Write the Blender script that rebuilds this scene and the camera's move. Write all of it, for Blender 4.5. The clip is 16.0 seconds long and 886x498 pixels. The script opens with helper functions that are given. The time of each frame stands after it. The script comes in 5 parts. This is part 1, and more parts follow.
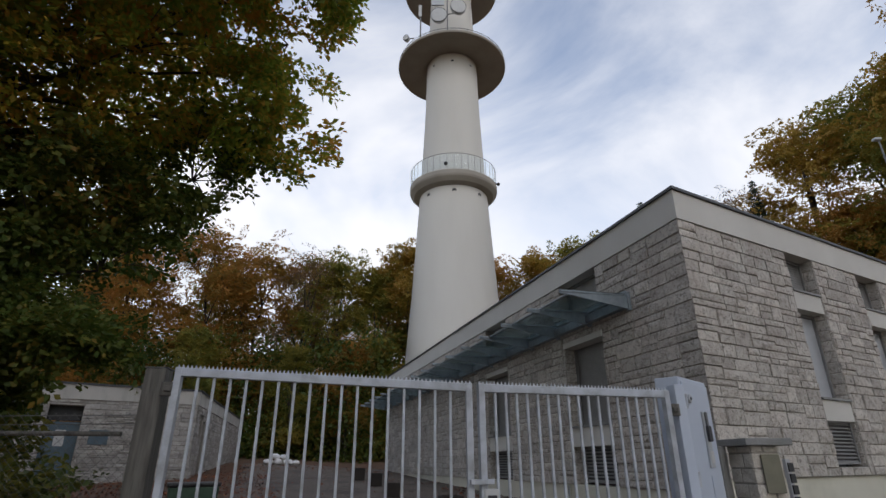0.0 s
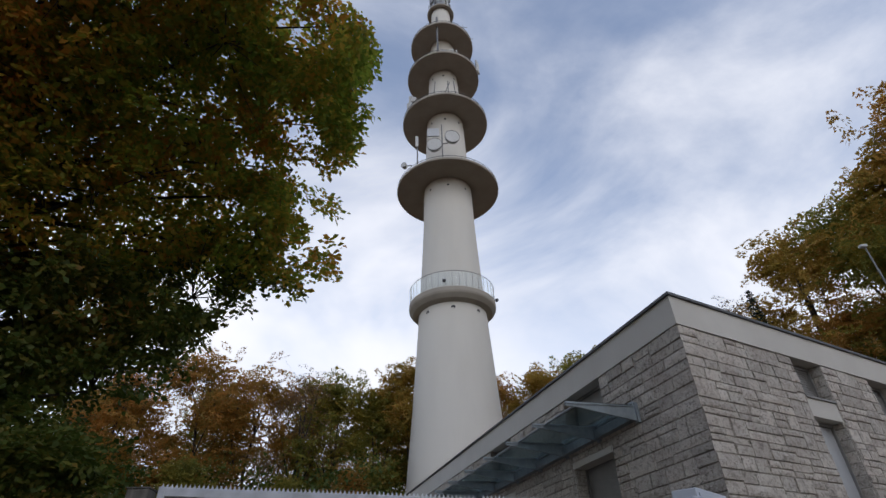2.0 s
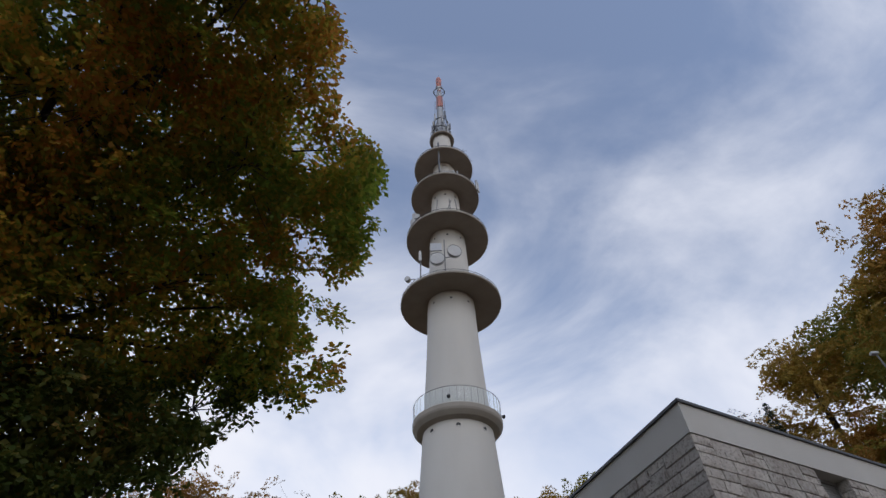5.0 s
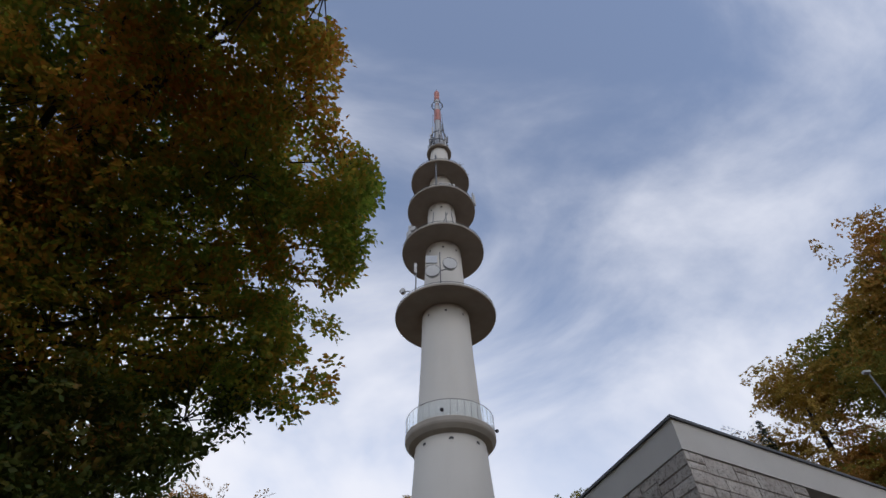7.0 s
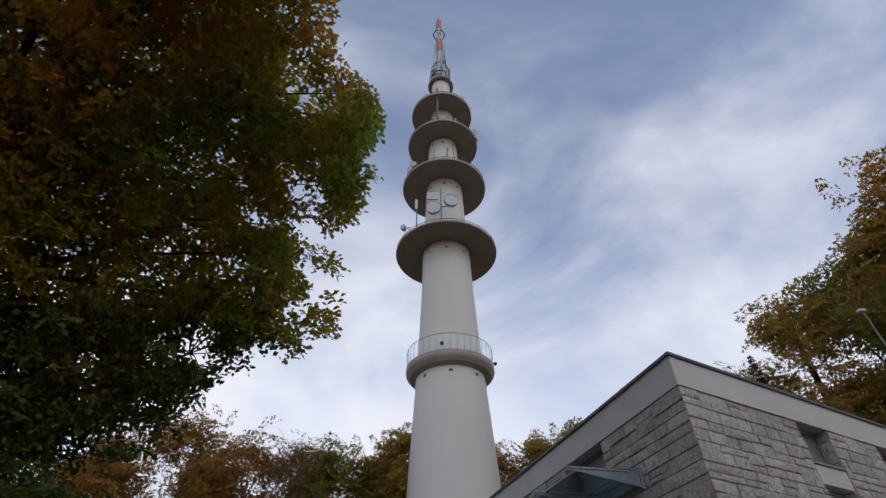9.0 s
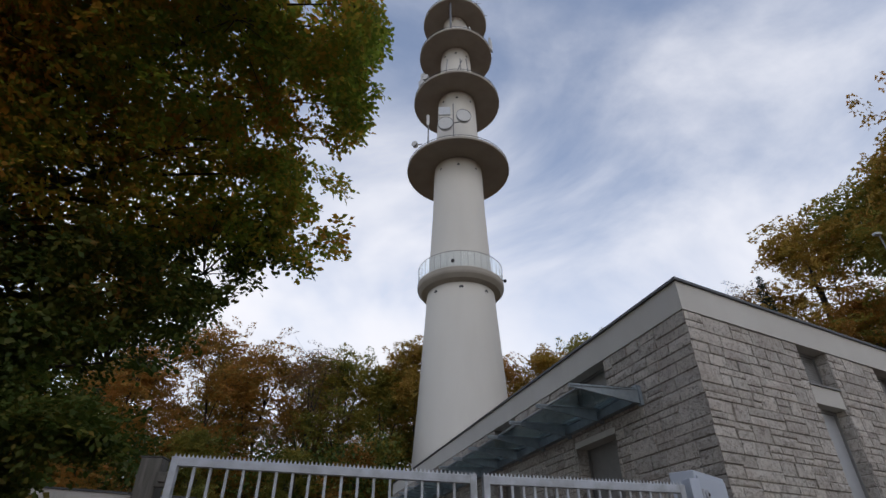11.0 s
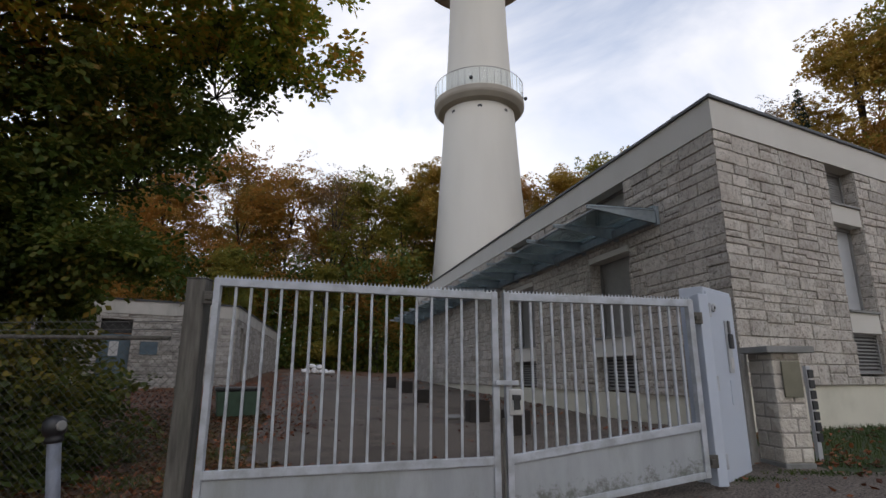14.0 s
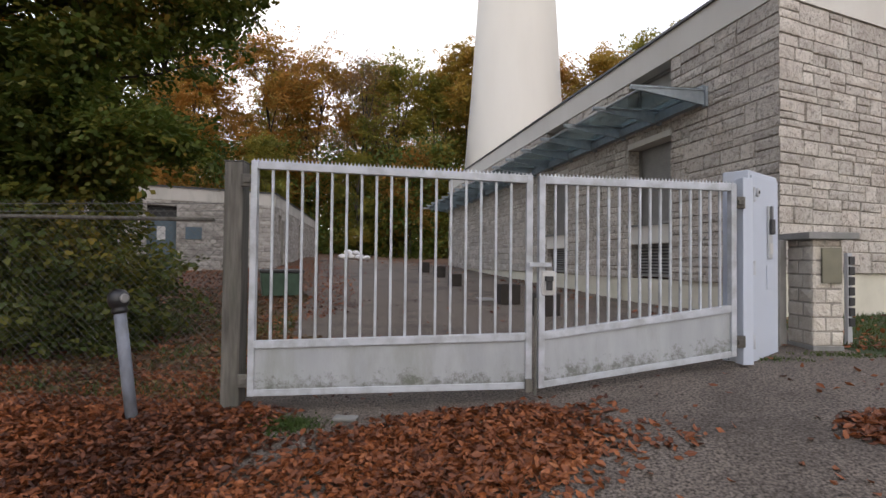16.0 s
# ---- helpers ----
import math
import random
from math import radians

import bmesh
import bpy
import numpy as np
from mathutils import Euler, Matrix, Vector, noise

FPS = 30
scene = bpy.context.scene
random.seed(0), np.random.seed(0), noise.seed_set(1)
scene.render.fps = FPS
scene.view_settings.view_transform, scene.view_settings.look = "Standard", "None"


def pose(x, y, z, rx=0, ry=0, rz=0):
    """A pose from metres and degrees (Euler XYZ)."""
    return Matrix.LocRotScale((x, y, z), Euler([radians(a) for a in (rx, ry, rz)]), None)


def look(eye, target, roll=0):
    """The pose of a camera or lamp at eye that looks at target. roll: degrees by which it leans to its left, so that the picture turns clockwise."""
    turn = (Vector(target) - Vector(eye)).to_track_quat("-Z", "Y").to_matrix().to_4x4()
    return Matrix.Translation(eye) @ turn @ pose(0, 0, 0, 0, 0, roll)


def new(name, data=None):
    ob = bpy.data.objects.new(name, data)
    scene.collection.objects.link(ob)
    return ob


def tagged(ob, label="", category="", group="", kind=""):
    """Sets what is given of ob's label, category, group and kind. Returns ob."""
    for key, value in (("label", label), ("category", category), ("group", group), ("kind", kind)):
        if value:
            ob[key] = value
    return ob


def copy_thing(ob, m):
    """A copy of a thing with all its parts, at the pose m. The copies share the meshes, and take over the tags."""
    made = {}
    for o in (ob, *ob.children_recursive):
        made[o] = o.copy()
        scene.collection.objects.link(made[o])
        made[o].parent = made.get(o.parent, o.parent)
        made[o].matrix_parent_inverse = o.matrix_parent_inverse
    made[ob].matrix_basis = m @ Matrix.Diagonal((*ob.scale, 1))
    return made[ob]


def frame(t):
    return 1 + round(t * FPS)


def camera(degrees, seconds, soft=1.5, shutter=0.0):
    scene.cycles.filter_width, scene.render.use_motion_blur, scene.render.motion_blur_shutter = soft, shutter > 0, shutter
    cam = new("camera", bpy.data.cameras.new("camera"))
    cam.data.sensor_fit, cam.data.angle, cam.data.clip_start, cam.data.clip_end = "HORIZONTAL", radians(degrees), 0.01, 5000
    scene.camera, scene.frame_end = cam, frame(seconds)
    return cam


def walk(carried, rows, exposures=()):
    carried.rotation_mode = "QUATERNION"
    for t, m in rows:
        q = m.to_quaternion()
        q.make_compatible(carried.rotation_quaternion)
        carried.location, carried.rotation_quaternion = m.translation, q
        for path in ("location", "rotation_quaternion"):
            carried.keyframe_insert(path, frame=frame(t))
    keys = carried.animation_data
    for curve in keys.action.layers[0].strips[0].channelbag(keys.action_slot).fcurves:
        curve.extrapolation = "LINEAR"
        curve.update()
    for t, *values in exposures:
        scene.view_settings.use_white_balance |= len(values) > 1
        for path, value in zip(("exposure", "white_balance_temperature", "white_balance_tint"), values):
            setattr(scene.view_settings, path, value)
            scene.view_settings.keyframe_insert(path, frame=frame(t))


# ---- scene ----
cam = camera(80.0, 16.0)
# seconds, eye x y z, yaw to the left, pitch up, lean to the right
ROWS = [
    (0.0, -0.015, 0.004, 1.681, 0.03, 22.12, 0.26),
    (0.5, -0.026, -0.000, 1.653, -0.48, 24.93, 0.75),
    (1.0, -0.032, -0.007, 1.623, -0.75, 28.55, 1.52),
    (1.5, -0.026, -0.016, 1.581, -0.58, 32.09, 1.84),
    (2.0, -0.001, 0.025, 1.555, -0.33, 34.92, 1.82),
    (2.5, 0.021, 0.047, 1.522, -0.14, 37.92, 2.17),
    (3.0, 0.018, 0.050, 1.478, 0.18, 40.63, 2.71),
    (3.5, 0.000, 0.034, 1.435, 0.34, 42.59, 2.56),
    (4.0, -0.017, 0.013, 1.397, 0.17, 44.41, 2.57),
    (6.5, -0.013, -0.095, 1.330, -1.39, 48.90, 2.61),
    (7.0, -0.019, -0.086, 1.325, -1.31, 48.56, 2.33),
    (7.5, -0.051, -0.010, 1.333, -1.43, 47.81, 2.19),
    (8.0, -0.040, 0.015, 1.368, -1.39, 46.14, 2.12),
    (8.5, -0.038, 0.015, 1.408, -1.23, 43.79, 2.09),
    (9.0, -0.032, 0.007, 1.435, -0.86, 41.70, 1.62),
    (11.5, 0.029, -0.046, 1.577, 1.10, 29.71, 0.11),
    (12.0, 0.030, -0.055, 1.608, 1.30, 26.29, 0.40),
    (12.5, 0.015, -0.036, 1.633, 1.68, 22.79, 0.33),
    (13.0, -0.001, -0.027, 1.632, 1.88, 19.31, 0.21),
    (13.5, -0.007, -0.017, 1.635, 2.43, 15.81, -0.11),
    (14.0, -0.012, -0.006, 1.614, 2.99, 13.43, -0.08),
    (14.5, -0.014, 0.002, 1.610, 3.46, 11.61, -0.20),
    (15.0, -0.016, -0.005, 1.595, 4.59, 8.84, -0.72),
    (15.5, -0.022, 0.009, 1.584, 5.47, 5.79, -0.88),
    (16.0, -0.034, 0.009, 1.571, 6.39, 1.39, -0.67),
]


def view(x, y, z, yaw, pitch, lean):
    a, b = radians(yaw), radians(pitch)
    way = Vector((-math.sin(a) * math.cos(b), math.cos(a) * math.cos(b), math.sin(b)))
    return look((x, y, z), Vector((x, y, z)) + way, -lean)


walk(cam, [(r[0], view(*r[1:])) for r in ROWS], exposures=[(0, -0.36, 6700, 10), (2, -0.42, 6500, 11), (4, -0.62, 6350, 12), (9, -0.62, 6400, 12), (12.5, -0.40, 6700, 11), (14.5, -0.14, 7000, 12), (15, 0.0, 7150, 13), (15.5, 0.22, 7250, 14), (16, 0.62, 7300, 14)])

# ---- light ----
world = bpy.data.worlds.new("world")
scene.world = world
world.use_nodes = True
wn, wl = world.node_tree.nodes, world.node_tree.links
wn.clear()
SUN_TO = Vector((0.25, -0.85, 0.62)).normalized()


def node(tree, kind, **values):
    n = tree.nodes.new(kind)
    for key, value in values.items():
        if key in n.inputs:
            n.inputs[key].default_value = value
    return n


sky = wn.new("ShaderNodeTexSky")
sky.sky_type, sky.sun_disc = "NISHITA", False
sky.sun_elevation = math.asin(SUN_TO.z)
sky.sun_rotation = math.atan2(SUN_TO.x, SUN_TO.y)
sky.air_density, sky.dust_density, sky.ozone_density = 1.0, 0.8, 1.5
coord = wn.new("ShaderNodeTexCoord")
stretch = wn.new("ShaderNodeMapping")
stretch.inputs["Scale"].default_value = (1.0, 1.25, 1.7)
stretch.inputs["Rotation"].default_value = (0.3, 0.5, 0.6)
wl.new(coord.outputs["Generated"], stretch.inputs["Vector"])
puff = wn.new("ShaderNodeTexNoise")
puff.inputs["Scale"].default_value, puff.inputs["Detail"].default_value, puff.inputs["Roughness"].default_value = 1.7, 8.0, 0.56
puff.inputs["Distortion"].default_value = 0.5
wl.new(stretch.outputs["Vector"], puff.inputs["Vector"])
part_z = wn.new("ShaderNodeSeparateXYZ")
wl.new(coord.outputs["Generated"], part_z.inputs[0])
low = wn.new("ShaderNodeMapRange")
low.inputs["From Min"].default_value, low.inputs["From Max"].default_value = 0.80, 0.25
low.inputs["To Min"].default_value, low.inputs["To Max"].default_value = -0.06, 0.155
wl.new(part_z.outputs["Z"], low.inputs["Value"])
more = wn.new("ShaderNodeMath")
more.operation = "ADD"
wl.new(puff.outputs["Fac"], more.inputs[0])
wl.new(low.outputs["Result"], more.inputs[1])
veil = wn.new("ShaderNodeMapRange")
veil.inputs["From Min"].default_value, veil.inputs["From Max"].default_value, veil.inputs["To Max"].default_value = 0.02, 0.55, 0.07
wl.new(part_z.outputs["X"], veil.inputs["Value"])
bank = wn.new("ShaderNodeMath")
bank.operation = "ADD"
wl.new(more.outputs[0], bank.inputs[0])
wl.new(veil.outputs["Result"], bank.inputs[1])
for way, edge, amount in ((Vector((0.20, 0.50, 0.84)), 0.90, -0.10), (Vector((-0.25, 0.85, 0.47)), 0.87, 0.12), (Vector((0.58, 0.60, 0.56)), 0.90, 0.05), (Vector((-0.09, 0.53, 0.84)), 0.90, 0.11)):
    toward = wn.new("ShaderNodeVectorMath")
    toward.operation = "DOT_PRODUCT"
    toward.inputs[1].default_value = way.normalized()
    wl.new(coord.outputs["Generated"], toward.inputs[0])
    lump = wn.new("ShaderNodeMapRange")
    lump.interpolation_type = "SMOOTHSTEP"
    lump.inputs["From Min"].default_value, lump.inputs["From Max"].default_value, lump.inputs["To Max"].default_value = edge, 0.995, amount
    wl.new(toward.outputs["Value"], lump.inputs["Value"])
    summed = wn.new("ShaderNodeMath")
    summed.operation = "ADD"
    wl.new(bank.outputs[0], summed.inputs[0])
    wl.new(lump.outputs["Result"], summed.inputs[1])
    bank = summed
cover = wn.new("ShaderNodeMapRange")
cover.interpolation_type = "SMOOTHSTEP"
cover.inputs["From Min"].default_value, cover.inputs["From Max"].default_value = 0.33, 0.88
cover.inputs["To Min"].default_value = 0.12
wl.new(bank.outputs[0], cover.inputs["Value"])
clouds = wn.new("ShaderNodeMix")
clouds.data_type = "RGBA"
wl.new(cover.outputs["Result"], clouds.inputs["Factor"])
clear = wn.new("ShaderNodeMix")
clear.data_type, clear.blend_type = "RGBA", "MULTIPLY"
clear.inputs["Factor"].default_value = 1.0
clear.inputs["B"].default_value = (1.55, 1.65, 1.75, 1.0)
wl.new(sky.outputs["Color"], clear.inputs["A"])
wl.new(clear.outputs["Result"], clouds.inputs["A"])
clouds.inputs["B"].default_value = (8.9, 9.1, 9.7, 1.0)
ground_dark = wn.new("ShaderNodeBackground")
ground_dark.inputs["Strength"].default_value = 0.15
wl.new(clouds.outputs["Result"], ground_dark.inputs["Color"])
wout = wn.new("ShaderNodeOutputWorld")
wl.new(ground_dark.outputs["Background"], wout.inputs["Surface"])

sun = new("sun", bpy.data.lights.new("sun", "SUN"))
sun.data.energy, sun.data.angle, sun.data.color = 0.3, radians(25), (1.0, 0.95, 0.88)
sun.matrix_world = look(SUN_TO * 50, (0, 0, 0))

# ---- materials ----


def material(name, base, second=None, rough=0.8, metal=0.0, scale=6.0, bump=0.2, bump_scale=60.0, per_piece=0.0, dirt=None, dirt_scale=1.2, dirt_amount=0.5, stretch_z=1.0, island=False):
    m = bpy.data.materials.new(name)
    m.use_nodes = True
    t = m.node_tree
    n, l = t.nodes, t.links
    bsdf = n["Principled BSDF"]
    bsdf.inputs["Roughness"].default_value, bsdf.inputs["Metallic"].default_value = rough, metal
    tc = n.new("ShaderNodeTexCoord")
    mp = n.new("ShaderNodeMapping")
    mp.inputs["Scale"].default_value = (1, 1, stretch_z)
    geo = n.new("ShaderNodeNewGeometry")
    l.new(geo.outputs["Position"], mp.inputs["Vector"])
    a = n.new("ShaderNodeTexNoise")
    a.inputs["Scale"].default_value, a.inputs["Detail"].default_value = scale, 6.0
    l.new(mp.outputs["Vector"], a.inputs["Vector"])
    second = second or tuple(c * 0.7 for c in base)
    mix = n.new("ShaderNodeMix")
    mix.data_type = "RGBA"
    ramp = n.new("ShaderNodeMapRange")
    ramp.inputs["From Min"].default_value, ramp.inputs["From Max"].default_value = 0.32, 0.68
    l.new(a.outputs["Fac"], ramp.inputs["Value"])
    l.new(ramp.outputs["Result"], mix.inputs["Factor"])
    mix.inputs["A"].default_value, mix.inputs["B"].default_value = (*base, 1), (*second, 1)
    col = mix.outputs["Result"]
    if dirt:
        d = n.new("ShaderNodeTexNoise")
        d.inputs["Scale"].default_value, d.inputs["Detail"].default_value, d.inputs["Roughness"].default_value = dirt_scale, 8.0, 0.65
        l.new(mp.outputs["Vector"], d.inputs["Vector"])
        r = n.new("ShaderNodeMapRange")
        r.inputs["From Min"].default_value, r.inputs["From Max"].default_value, r.inputs["To Max"].default_value = 0.48, 0.72, dirt_amount
        l.new(d.outputs["Fac"], r.inputs["Value"])
        mx = n.new("ShaderNodeMix")
        mx.data_type = "RGBA"
        l.new(r.outputs["Result"], mx.inputs["Factor"])
        l.new(col, mx.inputs["A"])
        mx.inputs["B"].default_value = (*dirt, 1)
        col = mx.outputs["Result"]
    if per_piece:
        info = n.new("ShaderNodeObjectInfo")
        rr = n.new("ShaderNodeMapRange")
        rr.inputs["To Min"].default_value, rr.inputs["To Max"].default_value = 1 - per_piece, 1 + per_piece
        if island:
            l.new(geo.outputs["Random Per Island"], rr.inputs["Value"])
        else:
            add = n.new("ShaderNodeMath")
            add.operation = "ADD"
            l.new(info.outputs["Random"], add.inputs[0])
            l.new(geo.outputs["Random Per Island"], add.inputs[1])
            fr = n.new("ShaderNodeMath")
            fr.operation = "FRACT"
            l.new(add.outputs[0], fr.inputs[0])
            l.new(fr.outputs[0], rr.inputs["Value"])
        hs = n.new("ShaderNodeHueSaturation")
        l.new(rr.outputs["Result"], hs.inputs["Value"])
        l.new(col, hs.inputs["Color"])
        col = hs.outputs["Color"]
    l.new(col, bsdf.inputs["Base Color"])
    if bump:
        b = n.new("ShaderNodeTexNoise")
        b.inputs["Scale"].default_value, b.inputs["Detail"].default_value = bump_scale, 8.0
        l.new(mp.outputs["Vector"], b.inputs["Vector"])
        bp = n.new("ShaderNodeBump")
        bp.inputs["Strength"].default_value, bp.inputs["Distance"].default_value = bump, 0.02
        l.new(b.outputs["Fac"], bp.inputs["Height"])
        l.new(bp.outputs["Normal"], bsdf.inputs["Normal"])
    return m


def leaf_material(name, stops, translucent=0.35, rough=0.55):
    """Leaves: each one takes its own tint from the stops; light shines through."""
    m = bpy.data.materials.new(name)
    m.use_nodes = True
    n, l = m.node_tree.nodes, m.node_tree.links
    bsdf = n["Principled BSDF"]
    bsdf.inputs["Roughness"].default_value, bsdf.inputs["Specular IOR Level"].default_value = rough, 0.3
    geo = n.new("ShaderNodeNewGeometry")
    wide = n.new("ShaderNodeTexNoise")
    wide.inputs["Scale"].default_value, wide.inputs["Detail"].default_value = 0.45, 3.0
    l.new(geo.outputs["Position"], wide.inputs["Vector"])
    sum_ = n.new("ShaderNodeMath")
    sum_.operation = "MULTIPLY_ADD"
    sum_.inputs[1].default_value = 0.45
    l.new(geo.outputs["Random Per Island"], sum_.inputs[0])
    spread = n.new("ShaderNodeMapRange")
    spread.inputs["From Min"].default_value, spread.inputs["From Max"].default_value = 0.3, 0.7
    spread.inputs["To Max"].default_value = 0.55
    l.new(wide.outputs["Fac"], spread.inputs["Value"])
    l.new(spread.outputs["Result"], sum_.inputs[2])
    ramp = n.new("ShaderNodeValToRGB")
    while len(ramp.color_ramp.elements) < len(stops):
        ramp.color_ramp.elements.new(0.5)
    for e, (p, c) in zip(ramp.color_ramp.elements, stops):
        e.position, e.color = p, (*c, 1)
    l.new(sum_.outputs[0], ramp.inputs["Fac"])
    l.new(ramp.outputs["Color"], bsdf.inputs["Base Color"])
    tr = n.new("ShaderNodeBsdfTranslucent")
    l.new(ramp.outputs["Color"], tr.inputs["Color"])
    mx = n.new("ShaderNodeMixShader")
    mx.inputs["Fac"].default_value = translucent
    l.new(bsdf.outputs[0], mx.inputs[1])
    l.new(tr.outputs[0], mx.inputs[2])
    l.new(mx.outputs[0], n["Material Output"].inputs["Surface"])
    return m


STONE = material("limestone", (0.51, 0.472, 0.42), (0.43, 0.382, 0.335), 0.92, scale=2.6, bump=1.0, bump_scale=26, per_piece=0.17, dirt=(0.14, 0.12, 0.10), dirt_scale=13.0, dirt_amount=0.75)
# chisel marks and cracks across the stone faces
t = STONE.node_tree
vein = t.nodes.new("ShaderNodeTexNoise")
vein.inputs["Scale"].default_value, vein.inputs["Detail"].default_value, vein.inputs["Distortion"].default_value = 9.0, 9.0, 2.6
pos = t.nodes.new("ShaderNodeNewGeometry")
t.links.new(pos.outputs["Position"], vein.inputs["Vector"])
thin = t.nodes.new("ShaderNodeMapRange")
thin.inputs["From Min"].default_value, thin.inputs["From Max"].default_value, thin.inputs["To Max"].default_value = 0.58, 0.635, 0.68
t.links.new(vein.outputs["Fac"], thin.inputs["Value"])
crack = t.nodes.new("ShaderNodeMix")
crack.data_type = "RGBA"
crack.inputs["B"].default_value = (0.11, 0.095, 0.08, 1)
t.links.new(thin.outputs["Result"], crack.inputs["Factor"])
bs = t.nodes["Principled BSDF"]
t.links.new(bs.inputs["Base Color"].links[0].from_socket, crack.inputs["A"])
t.links.new(crack.outputs["Result"], bs.inputs["Base Color"])
# annex stone: greyer limestone, with the trees' shade put into its colour
STONE_GREY_SHADED = material("shaded_grey_limestone", (0.42, 0.395, 0.36), (0.34, 0.315, 0.285), 0.92, scale=3, bump=0.9, bump_scale=26, per_piece=0.2, dirt=(0.14, 0.125, 0.11), dirt_scale=6.0, dirt_amount=0.6)
STONE_PALE = material("pale_limestone", (0.56, 0.52, 0.45), (0.47, 0.42, 0.36), 0.92, scale=7, bump=0.9, bump_scale=30, per_piece=0.10, dirt=(0.26, 0.22, 0.17), dirt_scale=9.0, dirt_amount=0.45)
MORTAR = material("mortar", (0.33, 0.30, 0.26), rough=0.95, bump=0.3)
RENDER = material("cream_render", (0.59, 0.565, 0.515), (0.545, 0.52, 0.47), 0.85, scale=0.8, bump=0.12, bump_scale=90, dirt=(0.48, 0.46, 0.41), dirt_scale=0.9, dirt_amount=0.35, stretch_z=0.35)
# annex fascia: greyer render, darkened in colour for the shade of the trees
RENDER_SHADED = material("shaded_grey_render", (0.50, 0.475, 0.43), (0.42, 0.40, 0.36), 0.9, scale=1.6, bump=0.15, dirt=(0.17, 0.165, 0.14), dirt_scale=1.8, dirt_amount=0.5, stretch_z=0.35)
PLINTH = material("plinth_render", (0.60, 0.57, 0.47), (0.54, 0.51, 0.42), 0.88, scale=1.2, bump=0.15, dirt=(0.36, 0.35, 0.27), dirt_scale=1.4, dirt_amount=0.4)
COPING = material("roof_coping", (0.075, 0.078, 0.082), rough=0.5, metal=0.3, bump=0.05)
TOWER = material("tower_paint", (0.58, 0.55, 0.495), (0.55, 0.52, 0.465), 0.75, scale=0.35, bump=0.06, bump_scale=12, dirt=(0.50, 0.47, 0.42), dirt_scale=0.35, dirt_amount=0.30, stretch_z=0.18)
# platforms and gallery: darker and browner than the shaft, after their undersides
TOWER_UNDER = material("platform_concrete", (0.345, 0.31, 0.26), (0.30, 0.268, 0.225), 0.85, scale=0.8, bump=0.08, dirt=(0.27, 0.25, 0.215), dirt_scale=0.6, dirt_amount=0.35)
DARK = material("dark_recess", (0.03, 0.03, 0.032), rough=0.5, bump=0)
SHUTTER = material("shutter_metal", (0.23, 0.225, 0.215), (0.20, 0.195, 0.19), 0.55, metal=0.2, bump=0.05)
SHUTTER_PALE = material("pale_shutter", (0.42, 0.43, 0.44), (0.38, 0.39, 0.40), 0.5, metal=0.2, bump=0.05)
STEEL = material("galvanised_steel", (0.29, 0.33, 0.36), (0.22, 0.255, 0.28), 0.5, metal=0.3, scale=9, bump=0.08, dirt=(0.15, 0.17, 0.175), dirt_scale=6, dirt_amount=0.4)
GATE = material("gate_coating", (0.46, 0.485, 0.52), (0.36, 0.375, 0.40), 0.5, metal=0.1, scale=9, bump=0.08, dirt=(0.22, 0.225, 0.20), dirt_scale=4.5, dirt_amount=0.55)
GATE_PANEL = material("gate_panel_coating", (0.36, 0.375, 0.39), (0.29, 0.305, 0.315), 0.5, scale=5, bump=0.06, dirt=(0.20, 0.215, 0.17), dirt_scale=3.6, dirt_amount=0.6, stretch_z=0.3)
# algae creeping up from the lower edge of the sheets
t = GATE_PANEL.node_tree
up = t.nodes.new("ShaderNodeUVMap")
up.uv_map = "up"
cut_up = t.nodes.new("ShaderNodeSeparateXYZ")
t.links.new(up.outputs["UV"], cut_up.inputs["Vector"])
fleck = t.nodes.new("ShaderNodeTexNoise")
fleck.inputs["Scale"].default_value, fleck.inputs["Detail"].default_value, fleck.inputs["Roughness"].default_value = 9.0, 12.0, 0.82
place = t.nodes.new("ShaderNodeNewGeometry")
t.links.new(place.outputs["Position"], fleck.inputs["Vector"])
rise = t.nodes.new("ShaderNodeMath")
rise.operation = "MULTIPLY_ADD"
rise.inputs[1].default_value = -0.42
t.links.new(cut_up.outputs["Y"], rise.inputs[0])
t.links.new(fleck.outputs["Fac"], rise.inputs[2])
algae = t.nodes.new("ShaderNodeMapRange")
algae.inputs["From Min"].default_value, algae.inputs["From Max"].default_value, algae.inputs["To Max"].default_value = 0.40, 0.52, 0.75
t.links.new(rise.outputs[0], algae.inputs["Value"])
green = t.nodes.new("ShaderNodeMix")
green.data_type = "RGBA"
green.inputs["B"].default_value = (0.075, 0.078, 0.055, 1)
t.links.new(algae.outputs["Result"], green.inputs["Factor"])
bs = t.nodes["Principled BSDF"]
t.links.new(bs.inputs["Base Color"].links[0].from_socket, green.inputs["A"])
t.links.new(green.outputs["Result"], bs.inputs["Base Color"])
GALV_OLD = material("weathered_zinc", (0.15, 0.138, 0.12), (0.065, 0.059, 0.051), 0.75, metal=0.15, scale=22, bump=0.4, bump_scale=45, dirt=(0.055, 0.058, 0.042), dirt_scale=9, dirt_amount=0.9, stretch_z=0.12)
WHITE_BOX = material("white_cabinet_paint", (0.46, 0.505, 0.58), (0.43, 0.47, 0.535), 0.45, scale=1.5, bump=0.02, dirt=(0.50, 0.52, 0.54), dirt_scale=2.5, dirt_amount=0.3)
BLACK = material("black_plastic", (0.018, 0.018, 0.02), rough=0.45, bump=0.03)
